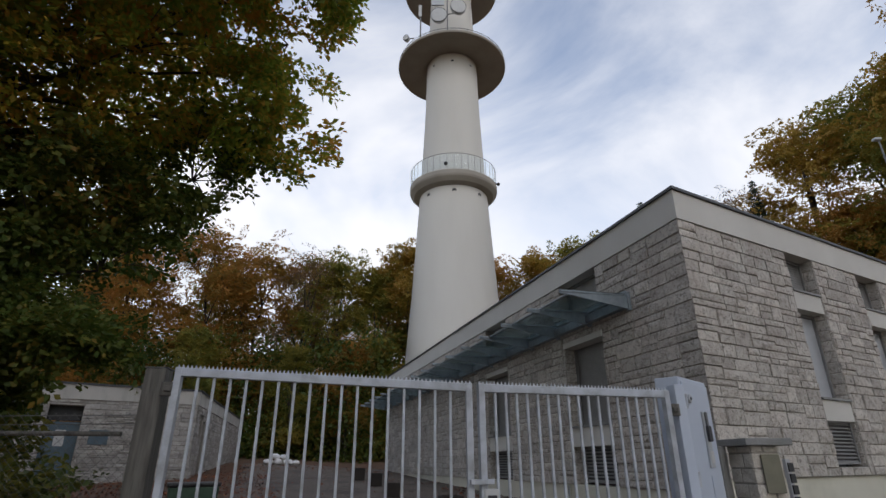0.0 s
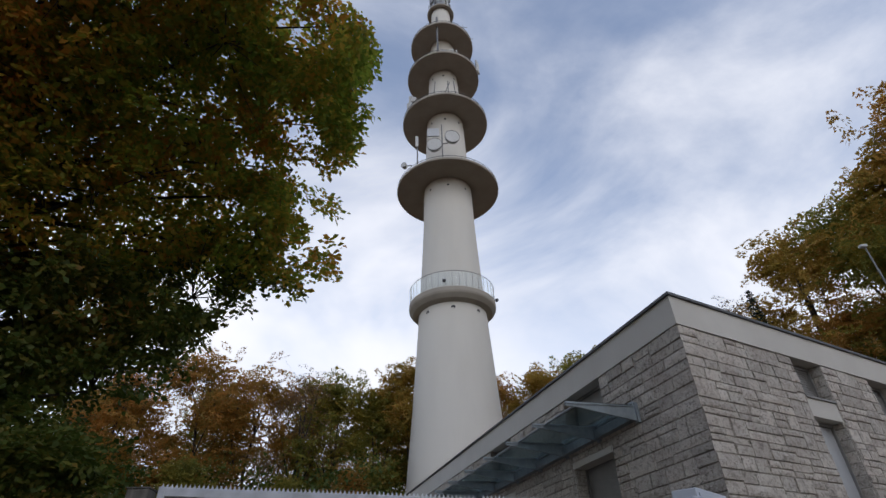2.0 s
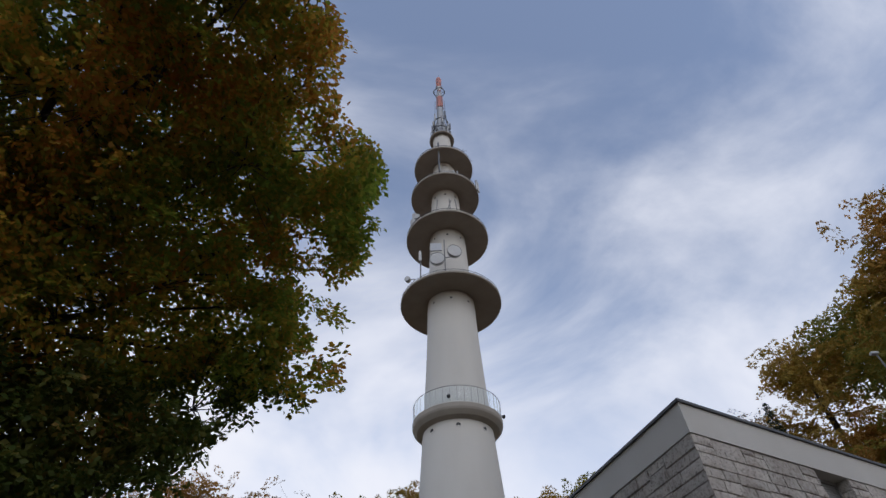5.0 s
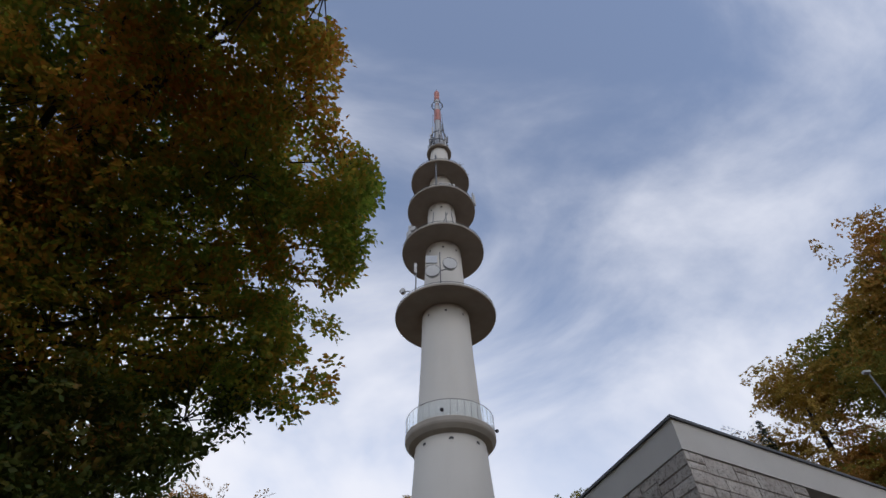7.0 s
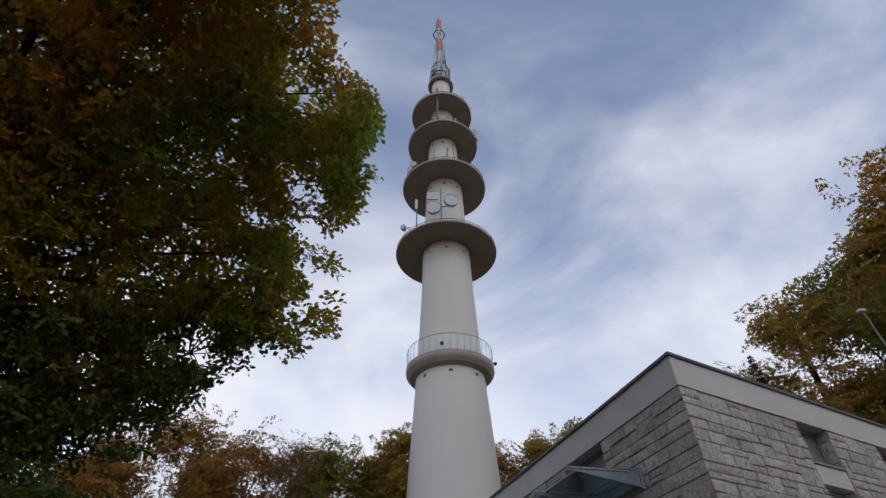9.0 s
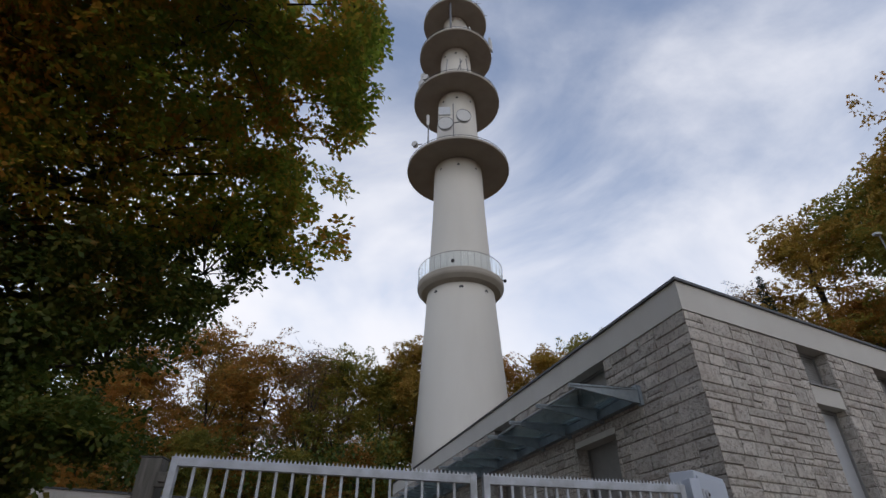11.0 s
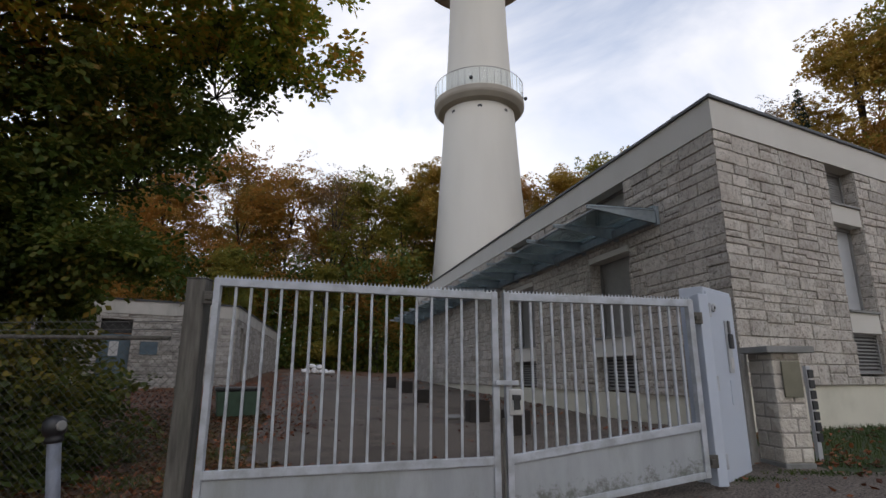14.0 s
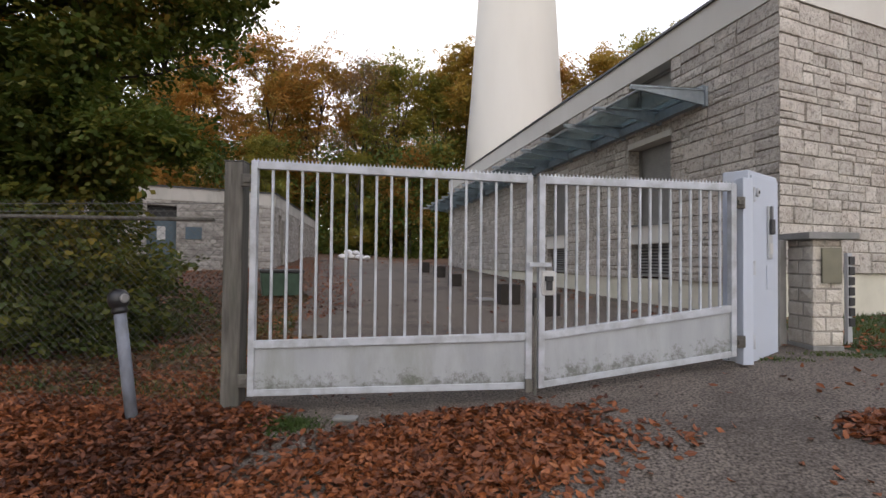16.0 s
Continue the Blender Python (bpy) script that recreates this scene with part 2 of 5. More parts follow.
CAP_STONE = material("cap_concrete", (0.26, 0.255, 0.245), (0.20, 0.195, 0.185), 0.9, scale=5, bump=0.3, dirt=(0.13, 0.135, 0.115), dirt_scale=4)
ASPHALT = material("asphalt", (0.285, 0.236, 0.196), (0.045, 0.037, 0.031), 0.92, scale=60, bump=1.0, bump_scale=90, dirt=(0.055, 0.046, 0.039), dirt_scale=0.9, dirt_amount=0.7)
ASPHALT.node_tree.nodes["Principled BSDF"].inputs["Specular IOR Level"].default_value = 0.15
LITTER = material("leaf_litter", (0.15, 0.066, 0.032), (0.070, 0.040, 0.022), 0.95, scale=9, bump=0.8, bump_scale=35, dirt=(0.055, 0.060, 0.028), dirt_scale=1.1, dirt_amount=0.6)
TURF = material("turf", (0.032, 0.056, 0.014), (0.034, 0.040, 0.016), 0.95, scale=7, bump=0.8, bump_scale=50)
BARK = material("bark", (0.075, 0.062, 0.05), (0.04, 0.034, 0.028), 0.95, scale=8, bump=0.8, bump_scale=25, stretch_z=0.3)
WIRE = material("fence_wire", (0.12, 0.12, 0.115), rough=0.6, metal=0.3, bump=0)
RUBBER_GREEN = material("bin_green", (0.05, 0.10, 0.065), rough=0.6, bump=0.05)
PLANTER = material("planter_wood", (0.028, 0.022, 0.018), rough=0.85, bump=0.4, bump_scale=30)
SACK = material("white_sack", (0.72, 0.71, 0.70), (0.62, 0.60, 0.59), 0.8, scale=5, bump=0.5, bump_scale=14)
BLUE_PAINT = material("blue_grey_paint", (0.085, 0.125, 0.15), (0.07, 0.105, 0.128), 0.6, bump=0.04)
ANT_WHITE = material("antenna_white", (0.50, 0.495, 0.475), (0.44, 0.435, 0.42), 0.5, bump=0.02)
ANT_GREY = material("antenna_grey", (0.17, 0.17, 0.17), rough=0.5, metal=0.4, bump=0.02)
RED_PAINT = material("signal_red", (0.50, 0.20, 0.16), (0.42, 0.16, 0.13), 0.6, bump=0.02)
POLE_GREY = material("bollard_paint", (0.19, 0.208, 0.25), (0.12, 0.13, 0.155), 0.6, scale=14, bump=0.15, dirt=(0.10, 0.10, 0.10), dirt_scale=8, dirt_amount=0.75, stretch_z=0.5)
BRASS_PLATE = material("letter_plate", (0.20, 0.19, 0.14), (0.15, 0.145, 0.11), 0.45, metal=0.5, bump=0.05)

LEAF_NEAR = leaf_material("beech_leaves", [(0.0, (0.12, 0.20, 0.024)), (0.36, (0.22, 0.26, 0.034)), (0.54, (0.38, 0.30, 0.040)), (0.74, (0.56, 0.28, 0.042)), (1.0, (0.52, 0.19, 0.038))], 0.68)
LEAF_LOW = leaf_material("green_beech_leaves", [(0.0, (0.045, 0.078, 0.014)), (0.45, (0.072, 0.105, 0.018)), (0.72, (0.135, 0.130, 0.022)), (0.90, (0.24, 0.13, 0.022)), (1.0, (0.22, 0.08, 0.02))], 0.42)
LEAF_BUSH = leaf_material("hedge_leaves", [(0.0, (0.034, 0.058, 0.012)), (0.45, (0.062, 0.086, 0.017)), (0.75, (0.15, 0.135, 0.022)), (1.0, (0.34, 0.23, 0.035))], 0.4)
LEAF_RUST = leaf_material("rust_leaves", [(0.0, (0.18, 0.165, 0.040)), (0.35, (0.34, 0.205, 0.048)), (0.7, (0.45, 0.215, 0.048)), (1.0, (0.33, 0.145, 0.050))], 0.55)
LEAF_OLIVE = leaf_material("olive_leaves", [(0.0, (0.11, 0.15, 0.036)), (0.4, (0.22, 0.22, 0.045)), (0.75, (0.37, 0.27, 0.05)), (1.0, (0.45, 0.235, 0.05))], 0.55)
LEAF_GOLD = leaf_material("golden_leaves", [(0.0, (0.25, 0.20, 0.045)), (0.4, (0.40, 0.27, 0.052)), (0.8, (0.445, 0.254, 0.058)), (1.0, (0.326, 0.151, 0.050))], 0.52)
LEAF_BARE = leaf_material("thin_brown_leaves", [(0.0, (0.168, 0.126, 0.070)), (0.5, (0.238, 0.161, 0.084)), (1.0, (0.210, 0.119, 0.070))], 0.42)
NEEDLES = leaf_material("needles", [(0.0, (0.016, 0.032, 0.018)), (1.0, (0.03, 0.048, 0.024))], 0.1)
LEAF_FALLEN = leaf_material("fallen_leaves", [(0.0, (0.024, 0.009, 0.006)), (0.26, (0.060, 0.020, 0.010)), (0.50, (0.17, 0.053, 0.020)), (0.74, (0.30, 0.098, 0.036)), (1.0, (0.46, 0.20, 0.09))], 0.10, 0.45)
LEAF_DRY = leaf_material("dry_leaves", [(0.0, (0.026, 0.020, 0.010)), (0.35, (0.060, 0.044, 0.018)), (0.65, (0.115, 0.066, 0.026)), (0.86, (0.17, 0.11, 0.04)), (1.0, (0.30, 0.21, 0.09))], 0.10, 0.55)
GRASS = leaf_material("grass_blades", [(0.0, (0.026, 0.050, 0.010)), (0.6, (0.052, 0.085, 0.018)), (1.0, (0.11, 0.11, 0.03))], 0.25)
GLASS = bpy.data.materials.new("canopy_glass")
GLASS.use_nodes = True
gb = GLASS.node_tree.nodes["Principled BSDF"]
gb.inputs["Base Color"].default_value, gb.inputs["Roughness"].default_value = (0.36, 0.46, 0.48, 1), 0.06
gb.inputs["Transmission Weight"].default_value, gb.inputs["IOR"].default_value = 0.9, 1.12
CLEAR = bpy.data.materials.new("clear_glass")
CLEAR.use_nodes = True
gb = CLEAR.node_tree.nodes["Principled BSDF"]
gb.inputs["Base Color"].default_value, gb.inputs["Roughness"].default_value = (0.90, 0.94, 0.95, 1), 0.03
gb.inputs["Transmission Weight"].default_value, gb.inputs["IOR"].default_value = 0.95, 1.08
PANE = material("dark_pane", (0.05, 0.055, 0.06), rough=0.12, bump=0)

# ---- mesh tools ----


def finish(name, bm, mat, smooth=False):
    me = bpy.data.meshes.new(name)
    bmesh.ops.recalc_face_normals(bm, faces=bm.faces)
    if smooth:
        for f in bm.faces:
            f.smooth = True
    bm.to_mesh(me)
    bm.free()
    me.materials.append(mat)
    return me


def part(name, bm, mat, parent, label="", smooth=False):
    ob = new(name, finish(name, bm, mat, smooth))
    ob.parent = parent
    if label:
        tagged(ob, label)
    return ob


def thing(name, at, label, category, group="", kind="", turn=0.0):
    ob = new(name)
    ob.matrix_world = pose(*at, 0, 0, turn)
    return tagged(ob, label, category, group, kind)


def raw(name, verts, faces, mat, parent=None, smooth=False):
    me = bpy.data.meshes.new(name)
    me.from_pydata(verts, [], faces)
    me.materials.append(mat)
    if smooth:
        me.polygons.foreach_set("use_smooth", [True] * len(me.polygons))
    me.update()
    ob = new(name, me)
    ob.parent = parent
    return ob


def box(bm, lo, hi, bevel=0.0, m=None):
    """An upright box between two corners, its edges rounded by bevel."""
    c = [(a + b) / 2 for a, b in zip(lo, hi)]
    s = [max(abs(b - a), 1e-4) for a, b in zip(lo, hi)]
    r = bmesh.ops.create_cube(bm, size=1, matrix=(m or Matrix()) @ Matrix.LocRotScale(c, None, s))
    if bevel:
        es = list({e for v in r["verts"] for e in v.link_edges})
        bmesh.ops.bevel(bm, geom=es, offset=min(bevel, min(s) * 0.45), segments=2, affect="EDGES", profile=0.6)
    return bm


def boxed(*boxes, bevel=0.0):
    bm = bmesh.new()
    for lo, hi in boxes:
        box(bm, lo, hi, bevel)
    return bm


def tube(bm, path, radii, sides=8, cap=True):
    """A tapered tube along a path of points."""
    rings = []
    for i, p in enumerate(path):
        a, b = path[max(i - 1, 0)], path[min(i + 1, len(path) - 1)]
        d = (Vector(b) - Vector(a)).normalized()
        u = d.orthogonal().normalized() if abs(d.z) > 0.99 or not rings else d.cross(Vector((0, 0, 1))).normalized()
        if abs(d.z) < 0.99:
            u = d.cross(Vector((0, 0, 1))).normalized()
        v = d.cross(u)
        rings.append([bm.verts.new(Vector(p) + (u * math.cos(k * 2 * math.pi / sides) + v * math.sin(k * 2 * math.pi / sides)) * radii[i]) for k in range(sides)])
    for r, s in zip(rings, rings[1:]):
        for k in range(sides):
            bm.faces.new((r[k], r[(k + 1) % sides], s[(k + 1) % sides], s[k]))
    if cap:
        bm.faces.new(rings[0][::-1])
        bm.faces.new(rings[-1])
    return bm


def lathe(bm, profile, sides=64, at=(0, 0, 0), closed=False):
    """Turns a profile of (radius, height) round the upright axis at a place."""
    rings = [[bm.verts.new((at[0] + r * math.cos(k * 2 * math.pi / sides), at[1] + r * math.sin(k * 2 * math.pi / sides), at[2] + z)) for k in range(sides)] for r, z in profile]
    pairs = list(zip(rings, rings[1:])) + ([(rings[-1], rings[0])] if closed else [])
    for a, b in pairs:
        for k in range(sides):
            bm.faces.new((a[k], a[(k + 1) % sides], b[(k + 1) % sides], b[k]))
    if not closed:
        bm.faces.new(rings[0][::-1])
        bm.faces.new(rings[-1])
    return bm


def smooth_step(a, b, x):
    t = min(max((x - a) / (b - a), 0.0), 1.0)
    return t * t * (3 - 2 * t)


def lift(x, y):
    """The ground's height: up to the gate, higher on its right, then up the yard, less so along the stone building."""
    side = 0.34 * smooth_step(-1.5, 2.6, x) * (1 - 0.7 * smooth_step(6.5, 12.0, y)) * smooth_step(0.5, 3.5, y)
    away = smooth_step(0.0, -6.0, x - (3.84 - 0.328 * (y - 7.9)))
    yard = 0.09 * min(max(y, 0.0), 4.0) + (0.042 + 0.012 * away) * min(max(y - 4.0, 0.0), 26.0)
    back = 0.048 * max(min(y, 90.0) - 34.0, 0.0)
    hill = 0.20 * max(min(x, 60) - 14.0, 0.0) * smooth_step(10, 22, y)
    return side + yard + back + hill + 0.012 * noise.noise((x * 0.8, y * 0.8, 0)) * (1 if abs(x) < 40 else 0)


# ---- the large structure: ground, asphalt, lawn ----


def sheet(name, mat, keep, up, xs, ys):
    verts, index, faces = [], {}, []
    for i in range(len(xs) - 1):
        for j in range(len(ys) - 1):
            if not keep((xs[i] + xs[i + 1]) / 2, (ys[j] + ys[j + 1]) / 2):
                continue
            f = []
            for a, b in ((i, j), (i + 1, j), (i + 1, j + 1), (i, j + 1)):
                if (a, b) not in index:
                    index[a, b] = len(verts)
                    verts.append((xs[a], ys[b], lift(xs[a], ys[b]) + up))
                f.append(index[a, b])
            faces.append(f)
    return raw(name, verts, faces, mat, smooth=True)


XS = [-900, -400, -200, -120, -80, -60, -45, -35] + [-28 + i * 1.0 for i in range(20)] + [-8 + 0.3 * i for i in range(61)] + [11, 12, 13.5, 15, 17, 20, 24, 28, 33, 38, 45, 60, 80, 120, 200, 400, 900]
YS = [-900, -400, -200, -100, -60, -40, -25, -15, -9, -6] + [-4 + 0.3 * i for i in range(64)] + [16 + 1.0 * i for i in range(30)] + [47, 50, 54, 58, 64, 70, 80, 90, 120, 200, 400, 900]
tagged(sheet("ground", LITTER, lambda x, y: True, -0.012, XS, YS), "brown soil covered with leaf litter", "ground", kind="structure")


def on_road(x, y):
    wob = 0.5 * noise.noise((x * 0.5, y * 0.5, 3))
    if y < 4.2:
        return x > -1.9 + wob * 1.6 and x < 5.5 + y * 0.3 and y > -7
    if y < 5.45:
        return -2.2 < x < 8.0
    if y < 7.0:
        return -2.4 < x < 3.4
    return -2.9 - 0.33 * (y - 7) + wob * 0.6 < x < 3.84 - 0.328 * (y - 7.9) and y < 31 + wob


fine_x = [-12 + 0.15 * i for i in range(140)]
fine_y = [-8 + 0.15 * i for i in range(250)]
tagged(sheet("road", ASPHALT, on_road, 0.004, fine_x, fine_y), "worn grey asphalt drive and yard behind the gate", "road", kind="structure")
tagged(sheet("lawn", TURF, lambda x, y: x > 3.35 and y > 5.35 + 0.06 * (x - 3.3) and (x - 3.84) * -0.497 + (y - 7.9) * 0.868 < -0.1 and x < 14, 0.006, fine_x, fine_y), "short green lawn along the stone building", "lawn", kind="structure")

# ---- the stone building ----
K = Vector((3.84, 7.90, 0))
UL = Vector((-0.312, 0.950, 0)).normalized()
UF = Vector((0.868, 0.497, 0)).normalized()
LEFT_LEN, FRONT_LEN = 21.6, 16.0
TOP, FASCIA, BASE = 5.92, 5.40, 1.38
rng = random.Random(7)


def stone_mesh(w, h, out, rnd):
    """One ashlar: a rough face pitched back to its edges."""
    e = min(0.009, w * 0.2, h * 0.2)
    j = lambda: rnd.uniform(-0.005, 0.005)
    v = [(0, 0, 0), (w, 0, 0), (w, 0, h), (0, 0, h)]
    v += [(e, out * 0.75 + j(), e), (w - e, out * 0.75 + j(), e), (w - e, out * 0.75 + j(), h - e), (e, out * 0.75 + j(), h - e)]
    v += [(w * rnd.uniform(0.3, 0.7), out + j() * 2, h * rnd.uniform(0.35, 0.65))]
    f = [(0, 1, 5, 4), (1, 2, 6, 5), (2, 3, 7, 6), (3, 0, 4, 7), (4, 5, 8), (5, 6, 8), (6, 7, 8), (7, 4, 8)]
    return v, f


def courses(length, z0, z1, rnd, hmin=0.20, hmax=0.40):
    """Stones of a broken-range ashlar wall: (start, width, bottom, height)."""
    z = z0
    out = []
    while z < z1 - 0.02:
        h = min(rnd.uniform(hmin, hmax), z1 - z)
        if z1 - z - h < 0.10:
            h = z1 - z
        s = 0.0
        while s < length - 0.01:
            w = min(rnd.uniform(0.30, 0.95), length - s)
            if length - s - w < 0.2:
                w = length - s
            mode = rnd.random()
            if h < 0.24 and mode < 0.75 or h < 0.33 and mode < 0.3:
                m = rnd.uniform(0.38, 0.62) if w > 0.55 and rnd.random() < 0.6 else 1.0
                out.append((s, w * m, z, h))
                if m < 1:
                    out.append((s + w * m, w * (1 - m), z, h))
            else:
                k = h * rnd.uniform(0.35, 0.65)
                for zz, hh in ((z, k), (z + k, h - k)):
                    m = rnd.uniform(0.35, 0.65) if w > 0.5 and rnd.random() < 0.55 else 1.0
                    out.append((s, w * m, zz, hh))
                    if m < 1:
                        out.append((s + w * m, w * (1 - m), zz, hh))
            s += w
        z += h
    return out


def cut(stones, holes):
    """Stones clipped to leave the openings free."""
    for s0, s1, a0, a1 in holes:
        kept = []
        for s, w, z, h in stones:
            if s + w <= s0 or s >= s1 or z + h <= a0 or z >= a1:
                kept.append((s, w, z, h))
                continue
            if s < s0 - 0.05:
                kept.append((s, s0 - s, z, h))
            if s + w > s1 + 0.05:
                kept.append((s1, s + w - s1, z, h))
            if z < a0 - 0.04:
                kept.append((max(s, s0), min(s + w, s1) - max(s, s0), z, a0 - z))
            if z + h > a1 + 0.04:
                kept.append((max(s, s0), min(s + w, s1) - max(s, s0), a1, z + h - a1))
        stones = kept
    return stones


def wall_basis(origin, along, outward):
    """Matrix whose x runs along the wall, y outward and z up."""
    return Matrix(((along.x, outward.x, 0, origin.x), (along.y, outward.y, 0, origin.y), (0, 0, 1, origin.z), (0, 0, 0, 1)))


def lay(wall, basis, stones, singles, seed, joint=0.0045, mat=None):
    """Stones laid on a wall: those that singles() picks as parts, the rest in one mesh."""
    rnd = random.Random(seed)
    verts, faces, count = [], [], 0
    for s, w, z, h in stones:
        v, f = stone_mesh(w - joint * 2, h - joint * 2, rnd.uniform(0.014, 0.042), rnd)
        o = Vector((s + joint, 0.0, z + joint))
        if s < 1e-6:
            v[4], v[7] = (-0.028, v[4][1], v[4][2]), (-0.028, v[7][1], v[7][2])
            v[0], v[3] = (-0.01, 0, v[0][2]), (-0.01, 0, v[3][2])
        if singles(s, z) and count < 295:
            count += 1
            me = bpy.data.meshes.new("stone")
            me.from_pydata(v, [], f)
            me.materials.append(STONE)
            ob = new("stone", me)
            ob.parent = wall
            ob.matrix_local = basis @ Matrix.Translation(o)
        else:
            k = len(verts)
            verts += [basis @ (o + Vector(p)) for p in v]
            faces += [[i + k for i in q] for q in f]
    if verts:
        ob = raw("stonework", verts, faces, mat or STONE, wall)
        tagged(ob, kind="stuff")


def solid(bm, basis, length, z0, z1, holes, thick, front=0.0):
    """Wall core: boxes round the openings, from the face plane back by thick."""
    ss = sorted({0.0, length, *[h[0] for h in holes], *[h[1] for h in holes]})
    zs = sorted({z0, z1, *[min(max(h[2], z0), z1) for h in holes], *[min(max(h[3], z0), z1) for h in holes]})
    for a, b in zip(zs, zs[1:]):
        run = None
        for s, e in zip(ss, ss[1:]):
            inside = any(h[0] - 1e-6 <= s and e <= h[1] + 1e-6 and h[2] - 1e-6 <= a and b <= h[3] + 1e-6 for h in holes)
            if inside:
                if run is not None:
                    box(bm, (run + (0.52 if run == 0.0 else 0.0), front - thick, a), (s, front, b), m=basis)
                run = None
            elif run is None:
                run = s
        if run is not None:
            box(bm, (run + (0.52 if run == 0.0 else 0.0), front - thick, a), (length, front, b), m=basis)
        # thin lead to the corner
        box(bm, (0.0, front - 0.02, a), (0.52, front, b), m=basis)
    return bm


def mitred(lo, hi, basis, bevel=0.0):
    """A bar along a wall whose start is cut to meet its neighbour round the sharp corner."""
    bm = box(bmesh.new(), lo, hi, bevel)
    for v in bm.verts:
        if v.co.x < 0.1:
            v.co.x += -v.co.y * MITRE
    bmesh.ops.transform(bm, matrix=basis, verts=bm.verts)
    return bm


MITRE = 1 / math.tan(0.5 * math.acos(UL.dot(UF)))
building = thing("stone_building", (0, 0, 0), "pale limestone service building with cream fascia and dark coping", "building")
OUT_L, OUT_F = Vector((-0.950, -0.312, 0)).normalized(), Vector((0.497, -0.868, 0)).normalized()
BL, BF = wall_basis(K, UL, OUT_L), wall_basis(K, UF, OUT_F)
bays_left = [2.42, 6.80]
bays_front = [3.05, 5.72, 8.40, 11.1]
holes_l = [(s, s + 1.45, z0, z1) for s in bays_left for z0, z1 in ((1.28, 4.10), (4.74, FASCIA + 0.02))]
holes_f = [(s, s + 0.95, z0, z1) for s in bays_front for z0, z1 in ((1.60, FASCIA + 0.02),)]
base_f = 1.46
for name, basis, length, holes, base, seed in (("wall_west", BL, LEFT_LEN, holes_l, BASE - 0.1, 3), ("wall_south", BF, FRONT_LEN, holes_f, base_f, 5)):
    wall = part(name, solid(bmesh.new(), basis, length, base, FASCIA, holes, 0.34), MORTAR, building, "rough ashlar limestone courses")
    stones = cut(courses(length, base, FASCIA, random.Random(seed)), holes)
    lay(wall, basis, stones, (lambda s, z: s < 3.9 and z > 0.9) if seed == 3 else (lambda s, z: s < 5.0 and z > 1.0), seed)
    # stone reveals beside the openings
    for s0, s1, a0, a1 in holes:
        for s, m2 in ((s0, 1), (s1, -1)):
            side = wall_basis(basis @ Vector((s, -0.30, 0)), (basis.to_3x3() @ Vector((0, 1, 0))), (basis.to_3x3() @ Vector((m2, 0, 0))))
            if a1 - a0 > 0.7:
                v, f = [], []
                z = a0
                while z < min(a1, FASCIA) - 0.02:
                    h = min(0.2, min(a1, FASCIA) - z)
                    sv, sf = stone_mesh(0.29, h - 0.012, 0.012, rng)
                    k = len(v)
                    v += [side @ (Vector((0, 0, z + 0.006)) + Vector(p)) for p in sv]
                    f += [[i + k for i in q] for q in sf]
                    z += h
                tagged(raw("reveal", v, f, STONE, wall), kind="stuff")
    part("plinth", mitred((0.0, -0.36, -0.6), (length, -0.03, base), basis), PLINTH, building, "cream rendered plinth")
    part("fascia", mitred((0.0, -0.34, FASCIA), (length, 0.045, TOP), basis), RENDER, building, "smooth cream rendered fascia")
    part("coping", mitred((0.0, -0.40, TOP), (length, 0.085, TOP + 0.055), basis, 0.006), COPING, building, "dark metal roof coping")
# back walls and roof slab close the building
CORNERS = [K, K + UF * FRONT_LEN, K + UF * FRONT_LEN + UL * LEFT_LEN, K + UL * LEFT_LEN]
bm = bmesh.new()
lo_ring = [bm.verts.new((c.x, c.y, TOP - 0.14)) for c in CORNERS]
hi_ring = [bm.verts.new((c.x, c.y, TOP - 0.02)) for c in CORNERS]
bm.faces.new(lo_ring[::-1])
bm.faces.new(hi_ring)
for i in range(4):
    bm.faces.new((lo_ring[i], lo_ring[(i + 1) % 4], hi_ring[(i + 1) % 4], hi_ring[i]))
bmesh.ops.scale(bm, vec=(0.985, 0.985, 1), verts=bm.verts, space=Matrix.Translation(-sum(CORNERS, Vector()) / 4))
part("roof", bm, COPING, building, "dark flat roof")
for name, a, b in (("wall_north", CORNERS[3], CORNERS[2]), ("wall_east", CORNERS[1], CORNERS[2])):
    d = (b - a).normalized()
    n_out = Vector((d.y, -d.x, 0)) * (1 if name == "wall_east" else -1)
    part(name, box(bmesh.new(), (0.0, -0.3, -0.5), ((b - a).length, 0.0, TOP - 0.01), m=wall_basis(a, d, n_out)), RENDER, building)


